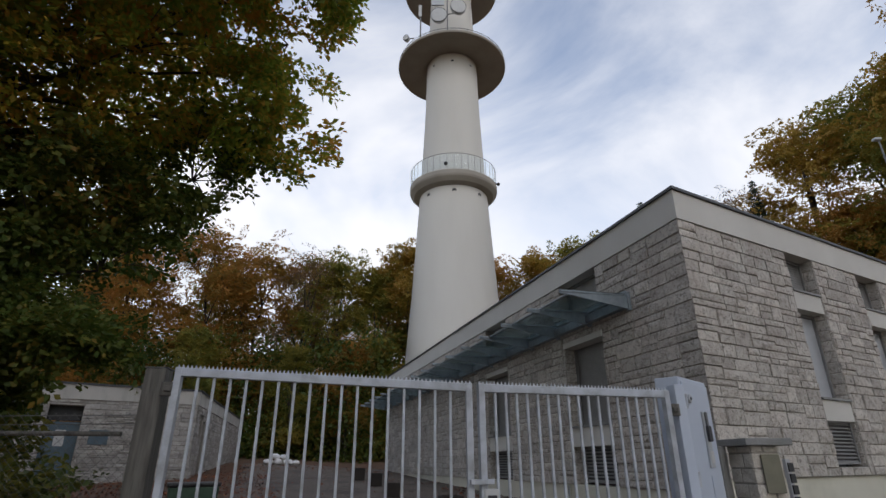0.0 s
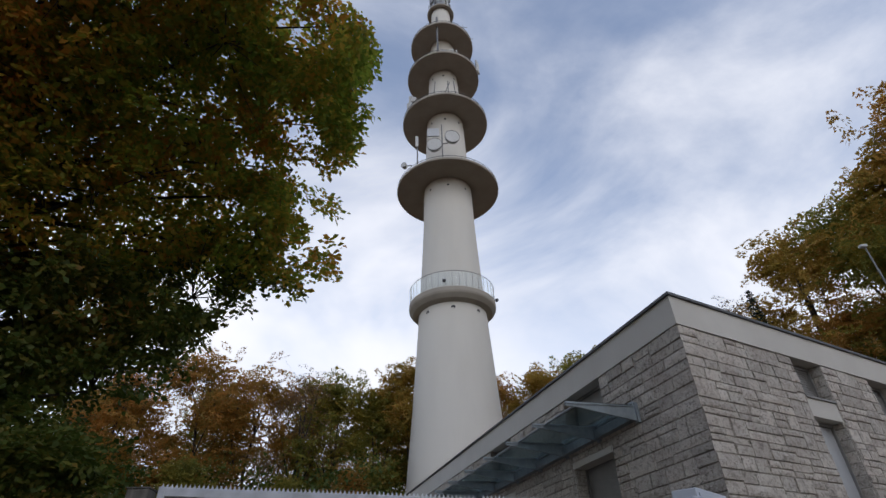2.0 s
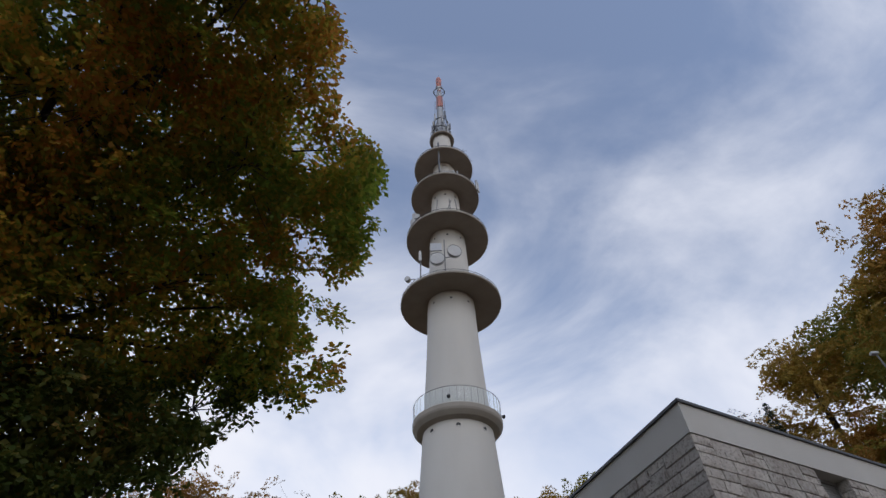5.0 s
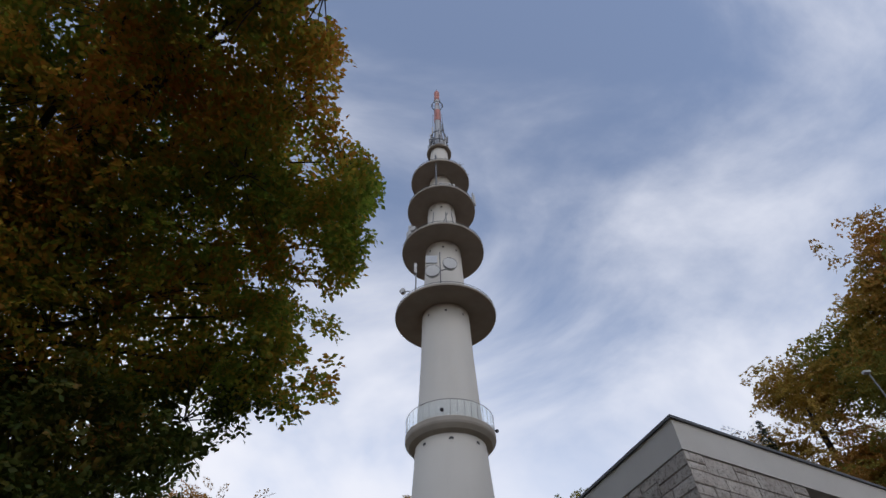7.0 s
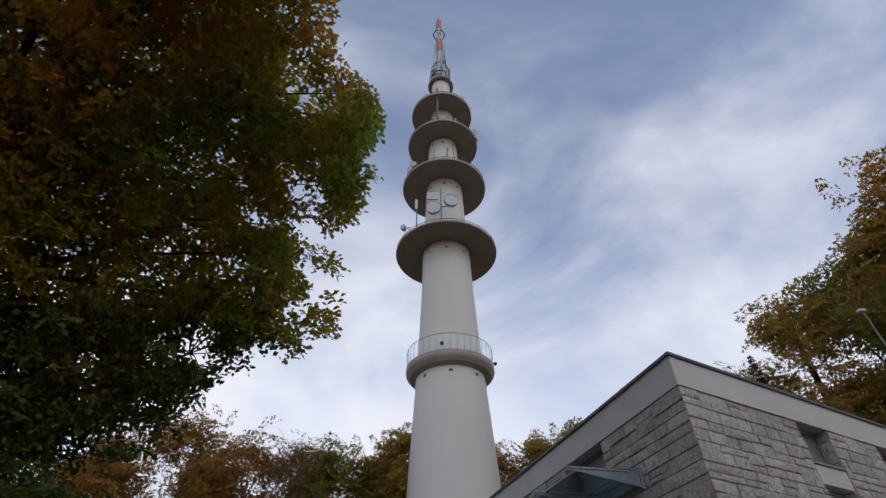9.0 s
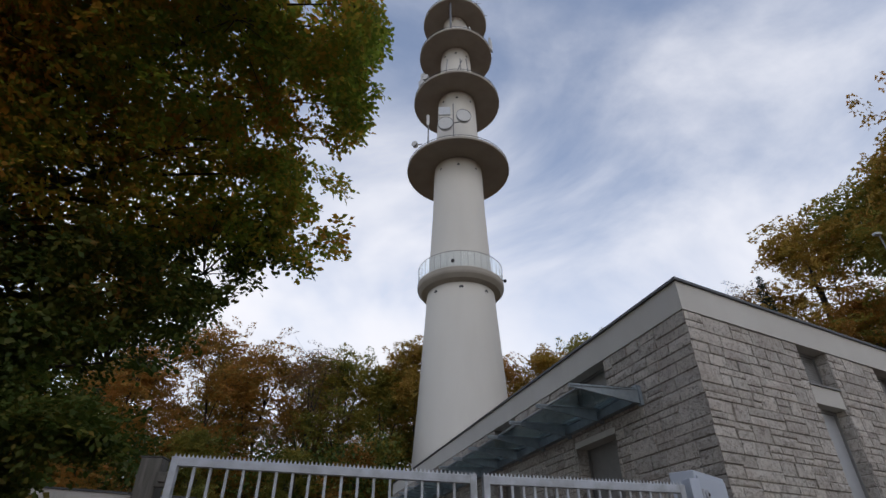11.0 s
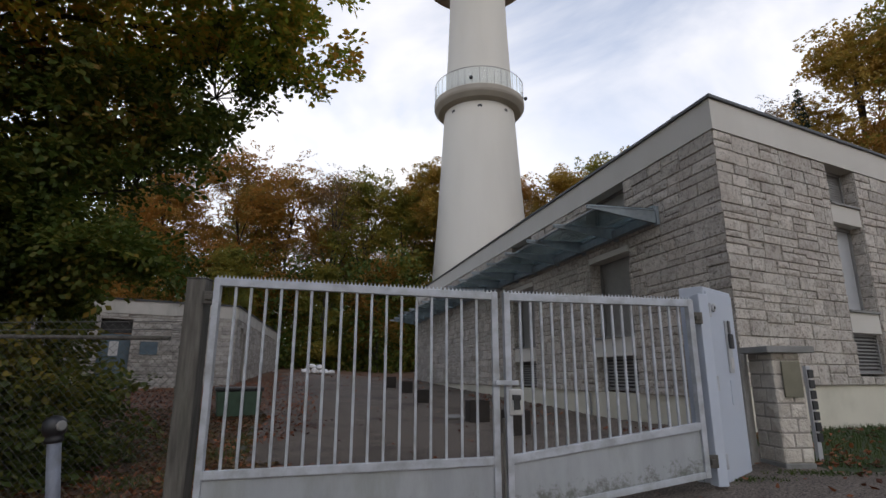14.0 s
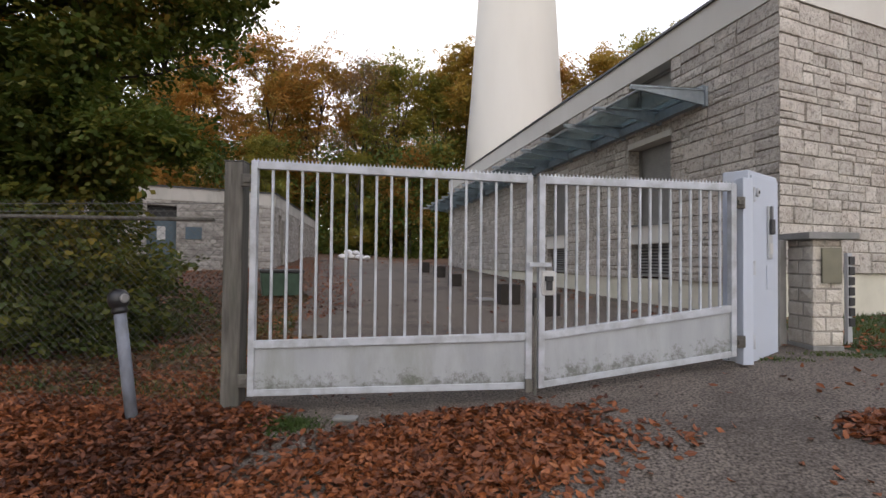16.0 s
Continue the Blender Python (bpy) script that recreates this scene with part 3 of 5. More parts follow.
def louvre(parent, basis, s0, s1, z0, z1, depth):
    # near-black back sheet stands in for the shade behind the slats
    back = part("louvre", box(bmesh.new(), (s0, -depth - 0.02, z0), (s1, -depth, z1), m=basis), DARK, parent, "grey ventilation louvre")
    n = max(4, int((z1 - z0) / 0.062))
    frame_bm = bmesh.new()
    for a, b in (((s0, z0), (s0 + 0.035, z1)), ((s1 - 0.035, z0), (s1, z1)), ((s0 + 0.035, z0), (s1 - 0.035, z0 + 0.03)), ((s0 + 0.035, z1 - 0.03), (s1 - 0.035, z1))):
        box(frame_bm, (a[0], -depth, a[1]), (b[0], -depth + 0.05, b[1]), m=basis)
    part("frame", frame_bm, SHUTTER, back)
    me = finish("slat", box(bmesh.new(), (s0 + 0.035, -0.006, -0.022), (s1 - 0.035, 0.006, 0.022)), SHUTTER)
    for i in range(n):
        ob = new("slat", me)
        ob.parent = back
        ob.matrix_local = basis @ pose(0, -depth + 0.022, z0 + 0.045 + (z1 - z0 - 0.09) * i / (n - 1), 50, 0, 0)


def shutter(parent, basis, s0, s1, z0, z1, depth, mat, ribs=True):
    ob = part("window", box(bmesh.new(), (s0, -depth - 0.03, z0), (s1, -depth, z1), m=basis), mat, parent, "window closed by a metal roller shutter")
    fr = bmesh.new()
    for a, b in (((s0, z0), (s0 + 0.05, z1)), ((s1 - 0.05, z0), (s1, z1)), ((s0 + 0.05, z1 - 0.06), (s1 - 0.05, z1))):
        box(fr, (a[0], -depth, a[1]), (b[0], -depth + 0.04, b[1]), m=basis)
    part("frame", fr, SHUTTER, ob)
    if ribs:
        bm2 = bmesh.new()
        z = z0 + 0.02
        while z < z1 - 0.1:
            box(bm2, (s0 + 0.05, -depth, z), (s1 - 0.05, -depth + 0.008, z + 0.036), m=basis)
            z += 0.05
        tagged(part("slats", bm2, mat, ob), kind="stuff")
    return ob


for s in bays_left:
    e = s + 1.45
    shutter(building, BL, s, e, 2.34, 4.10, 0.28, SHUTTER)
    part("spandrel", box(bmesh.new(), (s, -0.30, 1.98), (e, 0.0, 2.34), 0.006, m=BL), RENDER, building, "cream concrete panel")
    part("sill", box(bmesh.new(), (s - 0.03, -0.26, 2.34), (e + 0.03, 0.05, 2.38), 0.005, m=BL), CAP_STONE, building)
    louvre(building, BL, s + 0.12, s + 1.33, 1.32, 1.98, 0.20)
    part("lintel", box(bmesh.new(), (s, -0.30, 3.98), (e, 0.03, 4.10), 0.004, m=BL), RENDER, building)
    shutter(building, BL, s, e, 4.74, FASCIA, 0.26, SHUTTER, False)
part("expansion_joint", box(bmesh.new(), (bays_left[0] + 1.72, 0.0, 0.2), (bays_left[0] + 1.755, 0.03, 1.26), 0.003, m=BL), CAP_STONE, building, "dark plinth joint")
for s in bays_front:
    e = s + 0.95
    shutter(building, BF, s, e, 4.68, FASCIA, 0.24, SHUTTER)
    part("sill", box(bmesh.new(), (s - 0.01, -0.26, 4.64), (e + 0.01, 0.03, 4.68), 0.005, m=BF), CAP_STONE, building)
    part("spandrel", box(bmesh.new(), (s, -0.30, 4.30), (e, 0.0, 4.64), 0.006, m=BF), RENDER, building, "cream concrete panel")
    shutter(building, BF, s, e, 2.72, 4.30, 0.24, SHUTTER_PALE, False)
    part("sill", box(bmesh.new(), (s - 0.01, -0.26, 2.68), (e + 0.01, 0.04, 2.72), 0.005, m=BF), CAP_STONE, building)
    part("spandrel", box(bmesh.new(), (s, -0.30, 2.33), (e, 0.0, 2.68), 0.006, m=BF), RENDER, building, "cream concrete panel")
    louvre(building, BF, s + 0.04, s + 0.91, 1.64, 2.33, 0.12)

# ---- glass canopy along the west wall ----
canopy = thing("canopy", (0, 0, 0), "glass canopy on tapered galvanised steel brackets along the wall", "canopy")
CAN_Z, CAN_OUT, CAN_FIRST, CAN_STEP = 4.50, 1.32, 1.45, 1.27
me = None
for i in range(17):
    s = CAN_FIRST + CAN_STEP * i
    if me is None:
        bm = bmesh.new()
        prof = [(0.04, -0.25), (0.04, 0.02), (CAN_OUT, 0.0), (CAN_OUT + 0.12, -0.004), (CAN_OUT + 0.12, -0.075), (CAN_OUT - 0.1, -0.085)]
        fa = [bm.verts.new((-0.016, y, z)) for y, z in prof]
        fb = [bm.verts.new((0.016, y, z)) for y, z in prof]
        bm.faces.new(fa)
        bm.faces.new(fb[::-1])
        for k in range(len(prof)):
            bm.faces.new((fa[k], fa[(k + 1) % len(prof)], fb[(k + 1) % len(prof)], fb[k]))
        box(bm, (-0.05, 0.03, -0.27), (0.05, 0.085, 0.07))
        box(bm, (-0.035, 0.10, -0.005), (0.035, CAN_OUT + 0.12, 0.018), m=pose(0, 0, 0, -1.6, 0, 0))
        me = finish("bracket", bm, STEEL)
    ob = new("bracket", me)
    ob.parent = canopy
    ob.matrix_local = BL @ Matrix.Translation((s, 0, CAN_Z))
pane_me = finish("pane", box(bmesh.new(), (0.0, 0.10, 0.0), (CAN_STEP - 0.03, CAN_OUT - 0.16, 0.012)), GLASS)
for i in range(16):
    ob = new("pane", pane_me)
    ob.parent = canopy
    ob.matrix_local = BL @ Matrix.Translation((CAN_FIRST + 0.015 + CAN_STEP * i, 0, CAN_Z + 0.035)) @ pose(0, 0, 0, -1.6, 0, 0)
    tagged(ob, "smoky blue glass pane")
end = CAN_FIRST + CAN_STEP * 16
part("gutter", box(bmesh.new(), (CAN_FIRST, 0.05, CAN_Z - 0.02), (end, 0.10, CAN_Z + 0.10), 0.005, m=BL), STEEL, canopy)
part("edge_rod", tube(bmesh.new(), [BL @ Vector((CAN_FIRST, CAN_OUT - 0.14, CAN_Z - 0.012)), BL @ Vector((end, CAN_OUT - 0.14, CAN_Z - 0.012))], [0.02, 0.02], 8), STEEL, canopy)
part("wall_beam", box(bmesh.new(), (CAN_FIRST, 0.035, CAN_Z - 0.22), (end, 0.16, CAN_Z - 0.06), 0.008, m=BL), STEEL, canopy)

# ---- the tower ----
tower = thing("telecom_tower", (0.97, 44.0, 0), "tall cream telecommunication tower with round concrete platforms", "tower")
SHAFT = [(4.6, -1.0), (4.42, 2.0), (3.95, 7.4), (3.58, 12.2), (3.30, 16.7), (3.07, 20.5), (2.98, 22.0), (2.78, 26.0), (2.58, 30.5), (2.46, 35.5), (2.22, 40.5), (2.03, 44.8), (1.83, 48.0), (1.66, 51.9), (1.50, 55.0), (1.40, 57.3), (1.27, 62.5), (1.22, 64.0)]
part("shaft", lathe(bmesh.new(), SHAFT, 96), TOWER, tower, smooth=True)


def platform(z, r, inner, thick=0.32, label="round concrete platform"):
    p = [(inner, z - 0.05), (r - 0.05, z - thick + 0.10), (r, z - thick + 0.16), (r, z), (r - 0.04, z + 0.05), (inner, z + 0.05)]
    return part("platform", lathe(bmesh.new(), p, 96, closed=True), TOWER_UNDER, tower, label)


def ports(z, count, r, size, turn=0.0):
    for i in range(count):
        a = turn + i * 2 * math.pi / count
        m = Matrix.Translation((math.cos(a) * r, math.sin(a) * r, z)) @ Matrix.Rotation(a, 4, "Z") @ Matrix.Rotation(math.pi / 2, 4, "Y")
        bm3 = bmesh.new()
        lathe(bm3, [(size, -0.1), (size, 0.05), (size * 0.82, 0.05), (size * 0.82, -0.1)], 20, closed=True)
        bmesh.ops.transform(bm3, matrix=m, verts=bm3.verts)
        port = part("port", bm3, TOWER, tower)
        bm3 = bmesh.new()
        lathe(bm3, [(size * 0.82, -0.08), (size * 0.82, 0.02)], 20)
        bmesh.ops.transform(bm3, matrix=m, verts=bm3.verts)
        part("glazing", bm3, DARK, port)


def edge_rail(z, r, height, posts, mat):
    rail = part("railing", lathe(bmesh.new(), [(r - 0.02, z + height), (r + 0.02, z + height), (r + 0.02, z + height + 0.035), (r - 0.02, z + height + 0.035)], 72, closed=True), mat, tower, "thin railing")
    post_me = finish("post", box(bmesh.new(), (-0.015, -0.015, 0), (0.015, 0.015, height)), mat)
    for i in range(posts):
        ob = new("post", post_me)
        ob.parent = rail
        a = 2 * math.pi * i / posts
        ob.location = (r * math.cos(a), r * math.sin(a), z)
    return rail


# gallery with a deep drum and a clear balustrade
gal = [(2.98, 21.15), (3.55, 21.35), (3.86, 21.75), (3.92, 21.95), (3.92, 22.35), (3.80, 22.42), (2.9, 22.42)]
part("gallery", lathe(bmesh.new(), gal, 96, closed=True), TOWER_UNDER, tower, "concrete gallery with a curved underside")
rail = edge_rail(22.4, 3.86, 1.45, 40, ANT_GREY)
glass_ring = part("balustrade_glass", lathe(bmesh.new(), [(3.84, 22.45), (3.855, 22.45), (3.855, 23.8), (3.84, 23.8)], 96, closed=True), CLEAR, rail, "clear balustrade panel")
glass_ring.visible_shadow = False
ports(20.55, 8, 3.05, 0.24, -math.pi / 2)
for z, r, inner, n_ports in ((35.7, 5.32, 2.3, 8), (44.9, 4.75, 1.9, 8), (51.9, 4.22, 1.55, 8), (57.3, 3.88, 1.3, 0)):
    platform(z, r, inner)
    if n_ports:
        ports(z - 1.0, n_ports, inner + 0.16, 0.17, -math.pi / 2)
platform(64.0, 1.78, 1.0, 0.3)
for z, r in ((35.75, 5.26), (44.95, 4.7), (51.95, 4.17), (57.35, 3.83)):
    edge_rail(z, r, 0.16, 24, ANT_GREY)


def drum(parent, x, y, z, r, yaw, mat=ANT_WHITE):
    bm4 = lathe(bmesh.new(), [(r * 0.3, -0.35), (r * 0.98, -0.12), (r, 0.0), (r, 0.22), (r * 0.9, 0.26)], 28)
    bmesh.ops.transform(bm4, matrix=pose(x, y, z, 90, 0, yaw), verts=bm4.verts)
    d = part("dish", bm4, mat, parent, "round white microwave dish")
    bm4 = lathe(bmesh.new(), [(r * 1.02, 0.14), (r * 1.05, 0.14), (r * 1.05, 0.25), (r * 1.02, 0.25)], 28, closed=True)
    bmesh.ops.transform(bm4, matrix=pose(x, y, z, 90, 0, yaw), verts=bm4.verts)
    part("rim", bm4, ANT_GREY, d)
    return d


def pipe(parent, a, b, r=0.06, mat=ANT_GREY, name="pole"):
    return part(name, tube(bmesh.new(), [a, b], [r, r], 8), mat, parent)


def panel(parent, x, y, z, w, h, yaw, mat=ANT_WHITE):
    return part("panel_antenna", box(bmesh.new(), (-w / 2, -0.08, 0), (w / 2, 0.08, h), 0.02, m=pose(x, y, z, 0, 0, yaw)), mat, parent)


# first platform: two dishes on a frame, poles at the edge
pipe(tower, (-0.45, -4.2, 35.7), (-0.45, -4.2, 40.9))
drum(tower, -1.25, -4.5, 37.9, 0.74, -4)
drum(tower, 0.55, -4.45, 38.9, 0.74, 10)
panel(tower, -1.35, -4.2, 39.4, 1.2, 1.0, 0, SHUTTER_PALE)
pipe(tower, (-1.3, -4.15, 38.3), (0.6, -4.15, 38.6), 0.05)
pipe(tower, (-3.0, -3.9, 35.7), (-3.0, -3.9, 39.6), 0.07)
panel(tower, -3.05, -4.0, 38.3, 0.28, 1.3, 15)
pipe(tower, (-3.6, -3.6, 36.3), (-4.2, -3.5, 36.3), 0.05)
drum(tower, -4.3, -3.6, 36.2, 0.28, -20)
# second and third platforms: panels at the edge, poles at the shaft
panel(tower, 4.12, -1.1, 52.0, 0.75, 1.7, 65)
pipe(tower, (3.95, -1.0, 51.9), (3.95, -1.0, 54.0), 0.05)
panel(tower, -3.7, -2.3, 45.6, 0.45, 1.5, -25)
panel(tower, -4.0, -1.9, 45.3, 0.35, 1.2, -40)
drum(tower, -3.3, -3.0, 45.7, 0.35, -20)
for x in (-1.2, 0.5, 1.3):
    pipe(tower, (x, -3.6, 44.9), (x * 0.8, -3.5, 47.9), 0.05)
pipe(tower, (-0.2, -3.7, 45.1), (0.6, -3.6, 47.6), 0.05)
panel(tower, 3.6, -2.2, 45.0, 0.25, 1.0, 40, ANT_GREY)
pipe(tower, (-0.55, -3.3, 51.9), (-0.55, -3.3, 58.9), 0.12)
for x, w in ((0.15, 0.7), (1.1, 0.35)):
    panel(tower, x, -3.4, 52.6, w, 0.45, 8)
panel(tower, 1.6, -3.1, 52.5, 0.18, 0.8, 20)
for x, y, h in ((2.6, -1.2, 3.0), (3.4, 0.2, 2.6)):
    pipe(tower, (x, y, 57.3), (x + 0.2, y, 57.3 + h), 0.03)
    pipe(tower, (x - 0.35, y, 57.3 + h * 0.85), (x + 0.7, y, 57.3 + h * 0.85), 0.025)
    pipe(tower, (x - 0.3, y, 57.3 + h * 0.6), (x + 0.6, y, 57.3 + h * 0.6), 0.025)
# floodlamps at the gallery
for a in (-100, -5):
    q = radians(a)
    lamp = part("floodlamp", lathe(bmesh.new(), [(0.05, -0.12), (0.16, 0.0), (0.16, 0.14), (0.05, 0.2)], 14, at=(4.05 * math.cos(q), 4.05 * math.sin(q), 22.75)), DARK, tower)
# top mast with antennas
rnd_m = random.Random(9)
mast = part("mast", lathe(bmesh.new(), [(0.85, 64.0), (0.70, 67.5), (0.52, 72.0), (0.46, 76.0), (0.40, 77.5)], 20), SHUTTER_PALE, tower, "slim top mast")
for k, (z0, z1, r0, r1) in enumerate(((72.6, 75.8, 0.57, 0.52),)):
    part("band", lathe(bmesh.new(), [(r0, z0), (r1, z1)], 20), RED_PAINT, mast, "red warning band")
for i in range(27):
    a = i * 2 * math.pi / 18 + (0.17 if i >= 18 else 0)
    z = 65.0 + (i % 4) * 1.1
    r = 1.35 - (i % 3) * 0.12
    panel(mast, r * math.cos(a), r * math.sin(a), z, 0.22, 1.7 if i % 2 else 1.3, math.degrees(a) + 90, ANT_WHITE if i % 3 else ANT_GREY)
    pipe(mast, (0.6 * math.cos(a), 0.6 * math.sin(a), z + 0.6), (r * math.cos(a), r * math.sin(a), z + 0.6), 0.03)
for z, r in ((66.0, 1.25), (68.4, 1.05), (77.6, 0.85)):
    part("ring", lathe(bmesh.new(), [(r - 0.05, z), (r + 0.05, z), (r + 0.05, z + 0.12), (r - 0.05, z + 0.12)], 28, closed=True), ANT_GREY, mast)
for i in range(6):
    a = i * math.pi / 3
    pipe(mast, (0.85 * math.cos(a), 0.85 * math.sin(a), 68.5), (0.72 * math.cos(a), 0.72 * math.sin(a), 75.0), 0.035)
    pipe(mast, (0.45 * math.cos(a), 0.45 * math.sin(a), 77.6), (0.85 * math.cos(a), 0.85 * math.sin(a), 77.7), 0.03)
    panel(mast, 0.9 * math.cos(a), 0.9 * math.sin(a), 77.4, 0.16, 0.7, math.degrees(a) + 90, ANT_GREY)
for i in range(34):
    a = rnd_m.uniform(0, 6.28)
    r, z, h = rnd_m.uniform(0.9, 1.6), rnd_m.uniform(64.3, 68.2), rnd_m.uniform(0.8, 2.2)
    pipe(mast, (r * math.cos(a), r * math.sin(a), z), (r * math.cos(a), r * math.sin(a), z + h), rnd_m.uniform(0.03, 0.07), ANT_GREY, "rod")
part("top_section", lathe(bmesh.new(), [(0.32, 77.6), (0.30, 79.6), (0.42, 79.9), (0.46, 80.6), (0.46, 81.8), (0.30, 82.3)], 20), RED_PAINT, mast, "pale red top cylinder")
part("top_collar", lathe(bmesh.new(), [(0.335, 77.9), (0.325, 79.3)], 20), ANT_WHITE, mast)
pipe(mast, (0.0, 0.0, 82.2), (0.0, 0.0, 83.4), 0.025)

# the storeys' true heights, wider towards the top
STOREYS = [(-1.0, 0.5), (7.4, 10.3), (12.2, 15.2), (16.7, 19.9), (20.5, 23.8), (22.1, 25.2), (35.5, 39.5), (44.7, 50.1), (51.8, 58.7), (57.3, 65.7), (64.0, 74.0), (82.0, 96.0)]


def storey(z):
    for (a, up_a), (b, up_b) in zip(STOREYS, STOREYS[1:]):
        if z <= b or b == STOREYS[-1][0]:
            return up_a + (up_b - up_a) * (z - a) / (b - a)


for ob in tower.children_recursive:
    if ob.name.startswith("post"):
        k = 1.04 + 0.05 * smooth_step(38.0, 50.0, ob.location.z)
        ob.location = (ob.location.x * k, ob.location.y * k, storey(ob.location.z))
        continue
    for v in ob.data.vertices:
        k = 1.04 + 0.05 * smooth_step(38.0, 50.0, v.co.z)
        v.co = (v.co.x * k, v.co.y * k, storey(v.co.z))

# ---- annex across the yard ----
A0, A1, A2 = Vector((-9.04, 20.05, 0)), Vector((-13.44, 17.06, 0)), Vector((-12.73, 34.88, 0))
da, db = (A1 - A0).normalized(), (A2 - A0).normalized()
annex = thing("annex", (0, 0, 1.15), "low flat-roofed limestone annex with a cream fascia", "building")
na = Vector((-da.y, da.x, 0))
na = na if na.y < 0 else -na
nb = Vector((db.y, -db.x, 0))
nb = nb if nb.x > 0 else -nb
for name, d, n_out, ln, seed, holes in (("wall_front", da, na, 9.0, 11, [(3.45, 4.4, 0.0, 2.35)]), ("wall_side", db, nb, 15.3, 12, [(1.6, 2.3, 0.0, 2.1), (1.0, 1.5, 1.5, 2.3), (7.0, 8.0, 0.3, 2.3)])):
    bs = wall_basis(A0, d, n_out)
    wall = part(name, solid(bmesh.new(), bs, ln, -0.4, 2.55, holes, 0.3), MORTAR, annex, "limestone courses")
    lay(wall, bs, cut(courses(ln, -0.1, 2.55, random.Random(seed), 0.09, 0.20), holes), lambda s, z: False, seed, mat=STONE_GREY_SHADED)
    part("fascia", box(bmesh.new(), (0, -0.3, 2.55), (ln, 0.05, 3.02), m=bs), RENDER_SHADED, annex, "grey-cream fascia darkened for tree shade")
    part("coping", box(bmesh.new(), (-0.04, -0.36, 3.02), (ln, 0.09, 3.08), m=bs), COPING, annex)
    for s0, s1, z0, z1 in holes:
        part("door" if z0 == 0.0 else "window", box(bmesh.new(), (s0, -0.28, z0), (s1, -0.22, min(z1, 1.85) if z0 == 0.0 and seed == 11 else z1), m=bs), BLUE_PAINT if seed == 11 else DARK, annex, "blue-grey door" if seed == 11 else "")
    if seed == 11:
        part("window", box(bmesh.new(), (3.45, -0.26, 1.88), (4.4, -0.22, 2.35), m=bs), DARK, annex, "dark transom window")
        part("notice", box(bmesh.new(), (3.8, -0.22, 1.1), (4.08, -0.215, 1.6), m=bs), ANT_WHITE, annex, "white paper notice")
        part("sign", box(bmesh.new(), (2.6, 0.045, 1.15), (3.15, 0.06, 1.6), m=bs), BLUE_PAINT, annex, "blue-grey sign panel")
bm = bmesh.new()
ring = [A0, A0 + da * 9, A0 + da * 9 + db * 15.3, A0 + db * 15.3]
lo_ring = [bm.verts.new((c.x, c.y, 2.85)) for c in ring]
hi_ring = [bm.verts.new((c.x, c.y, 2.99)) for c in ring]
bm.faces.new(lo_ring)
bm.faces.new(hi_ring)
for i in range(4):
    bm.faces.new((lo_ring[i], lo_ring[(i + 1) % 4], hi_ring[(i + 1) % 4], hi_ring[i]))
part("roof", bm, COPING, annex)

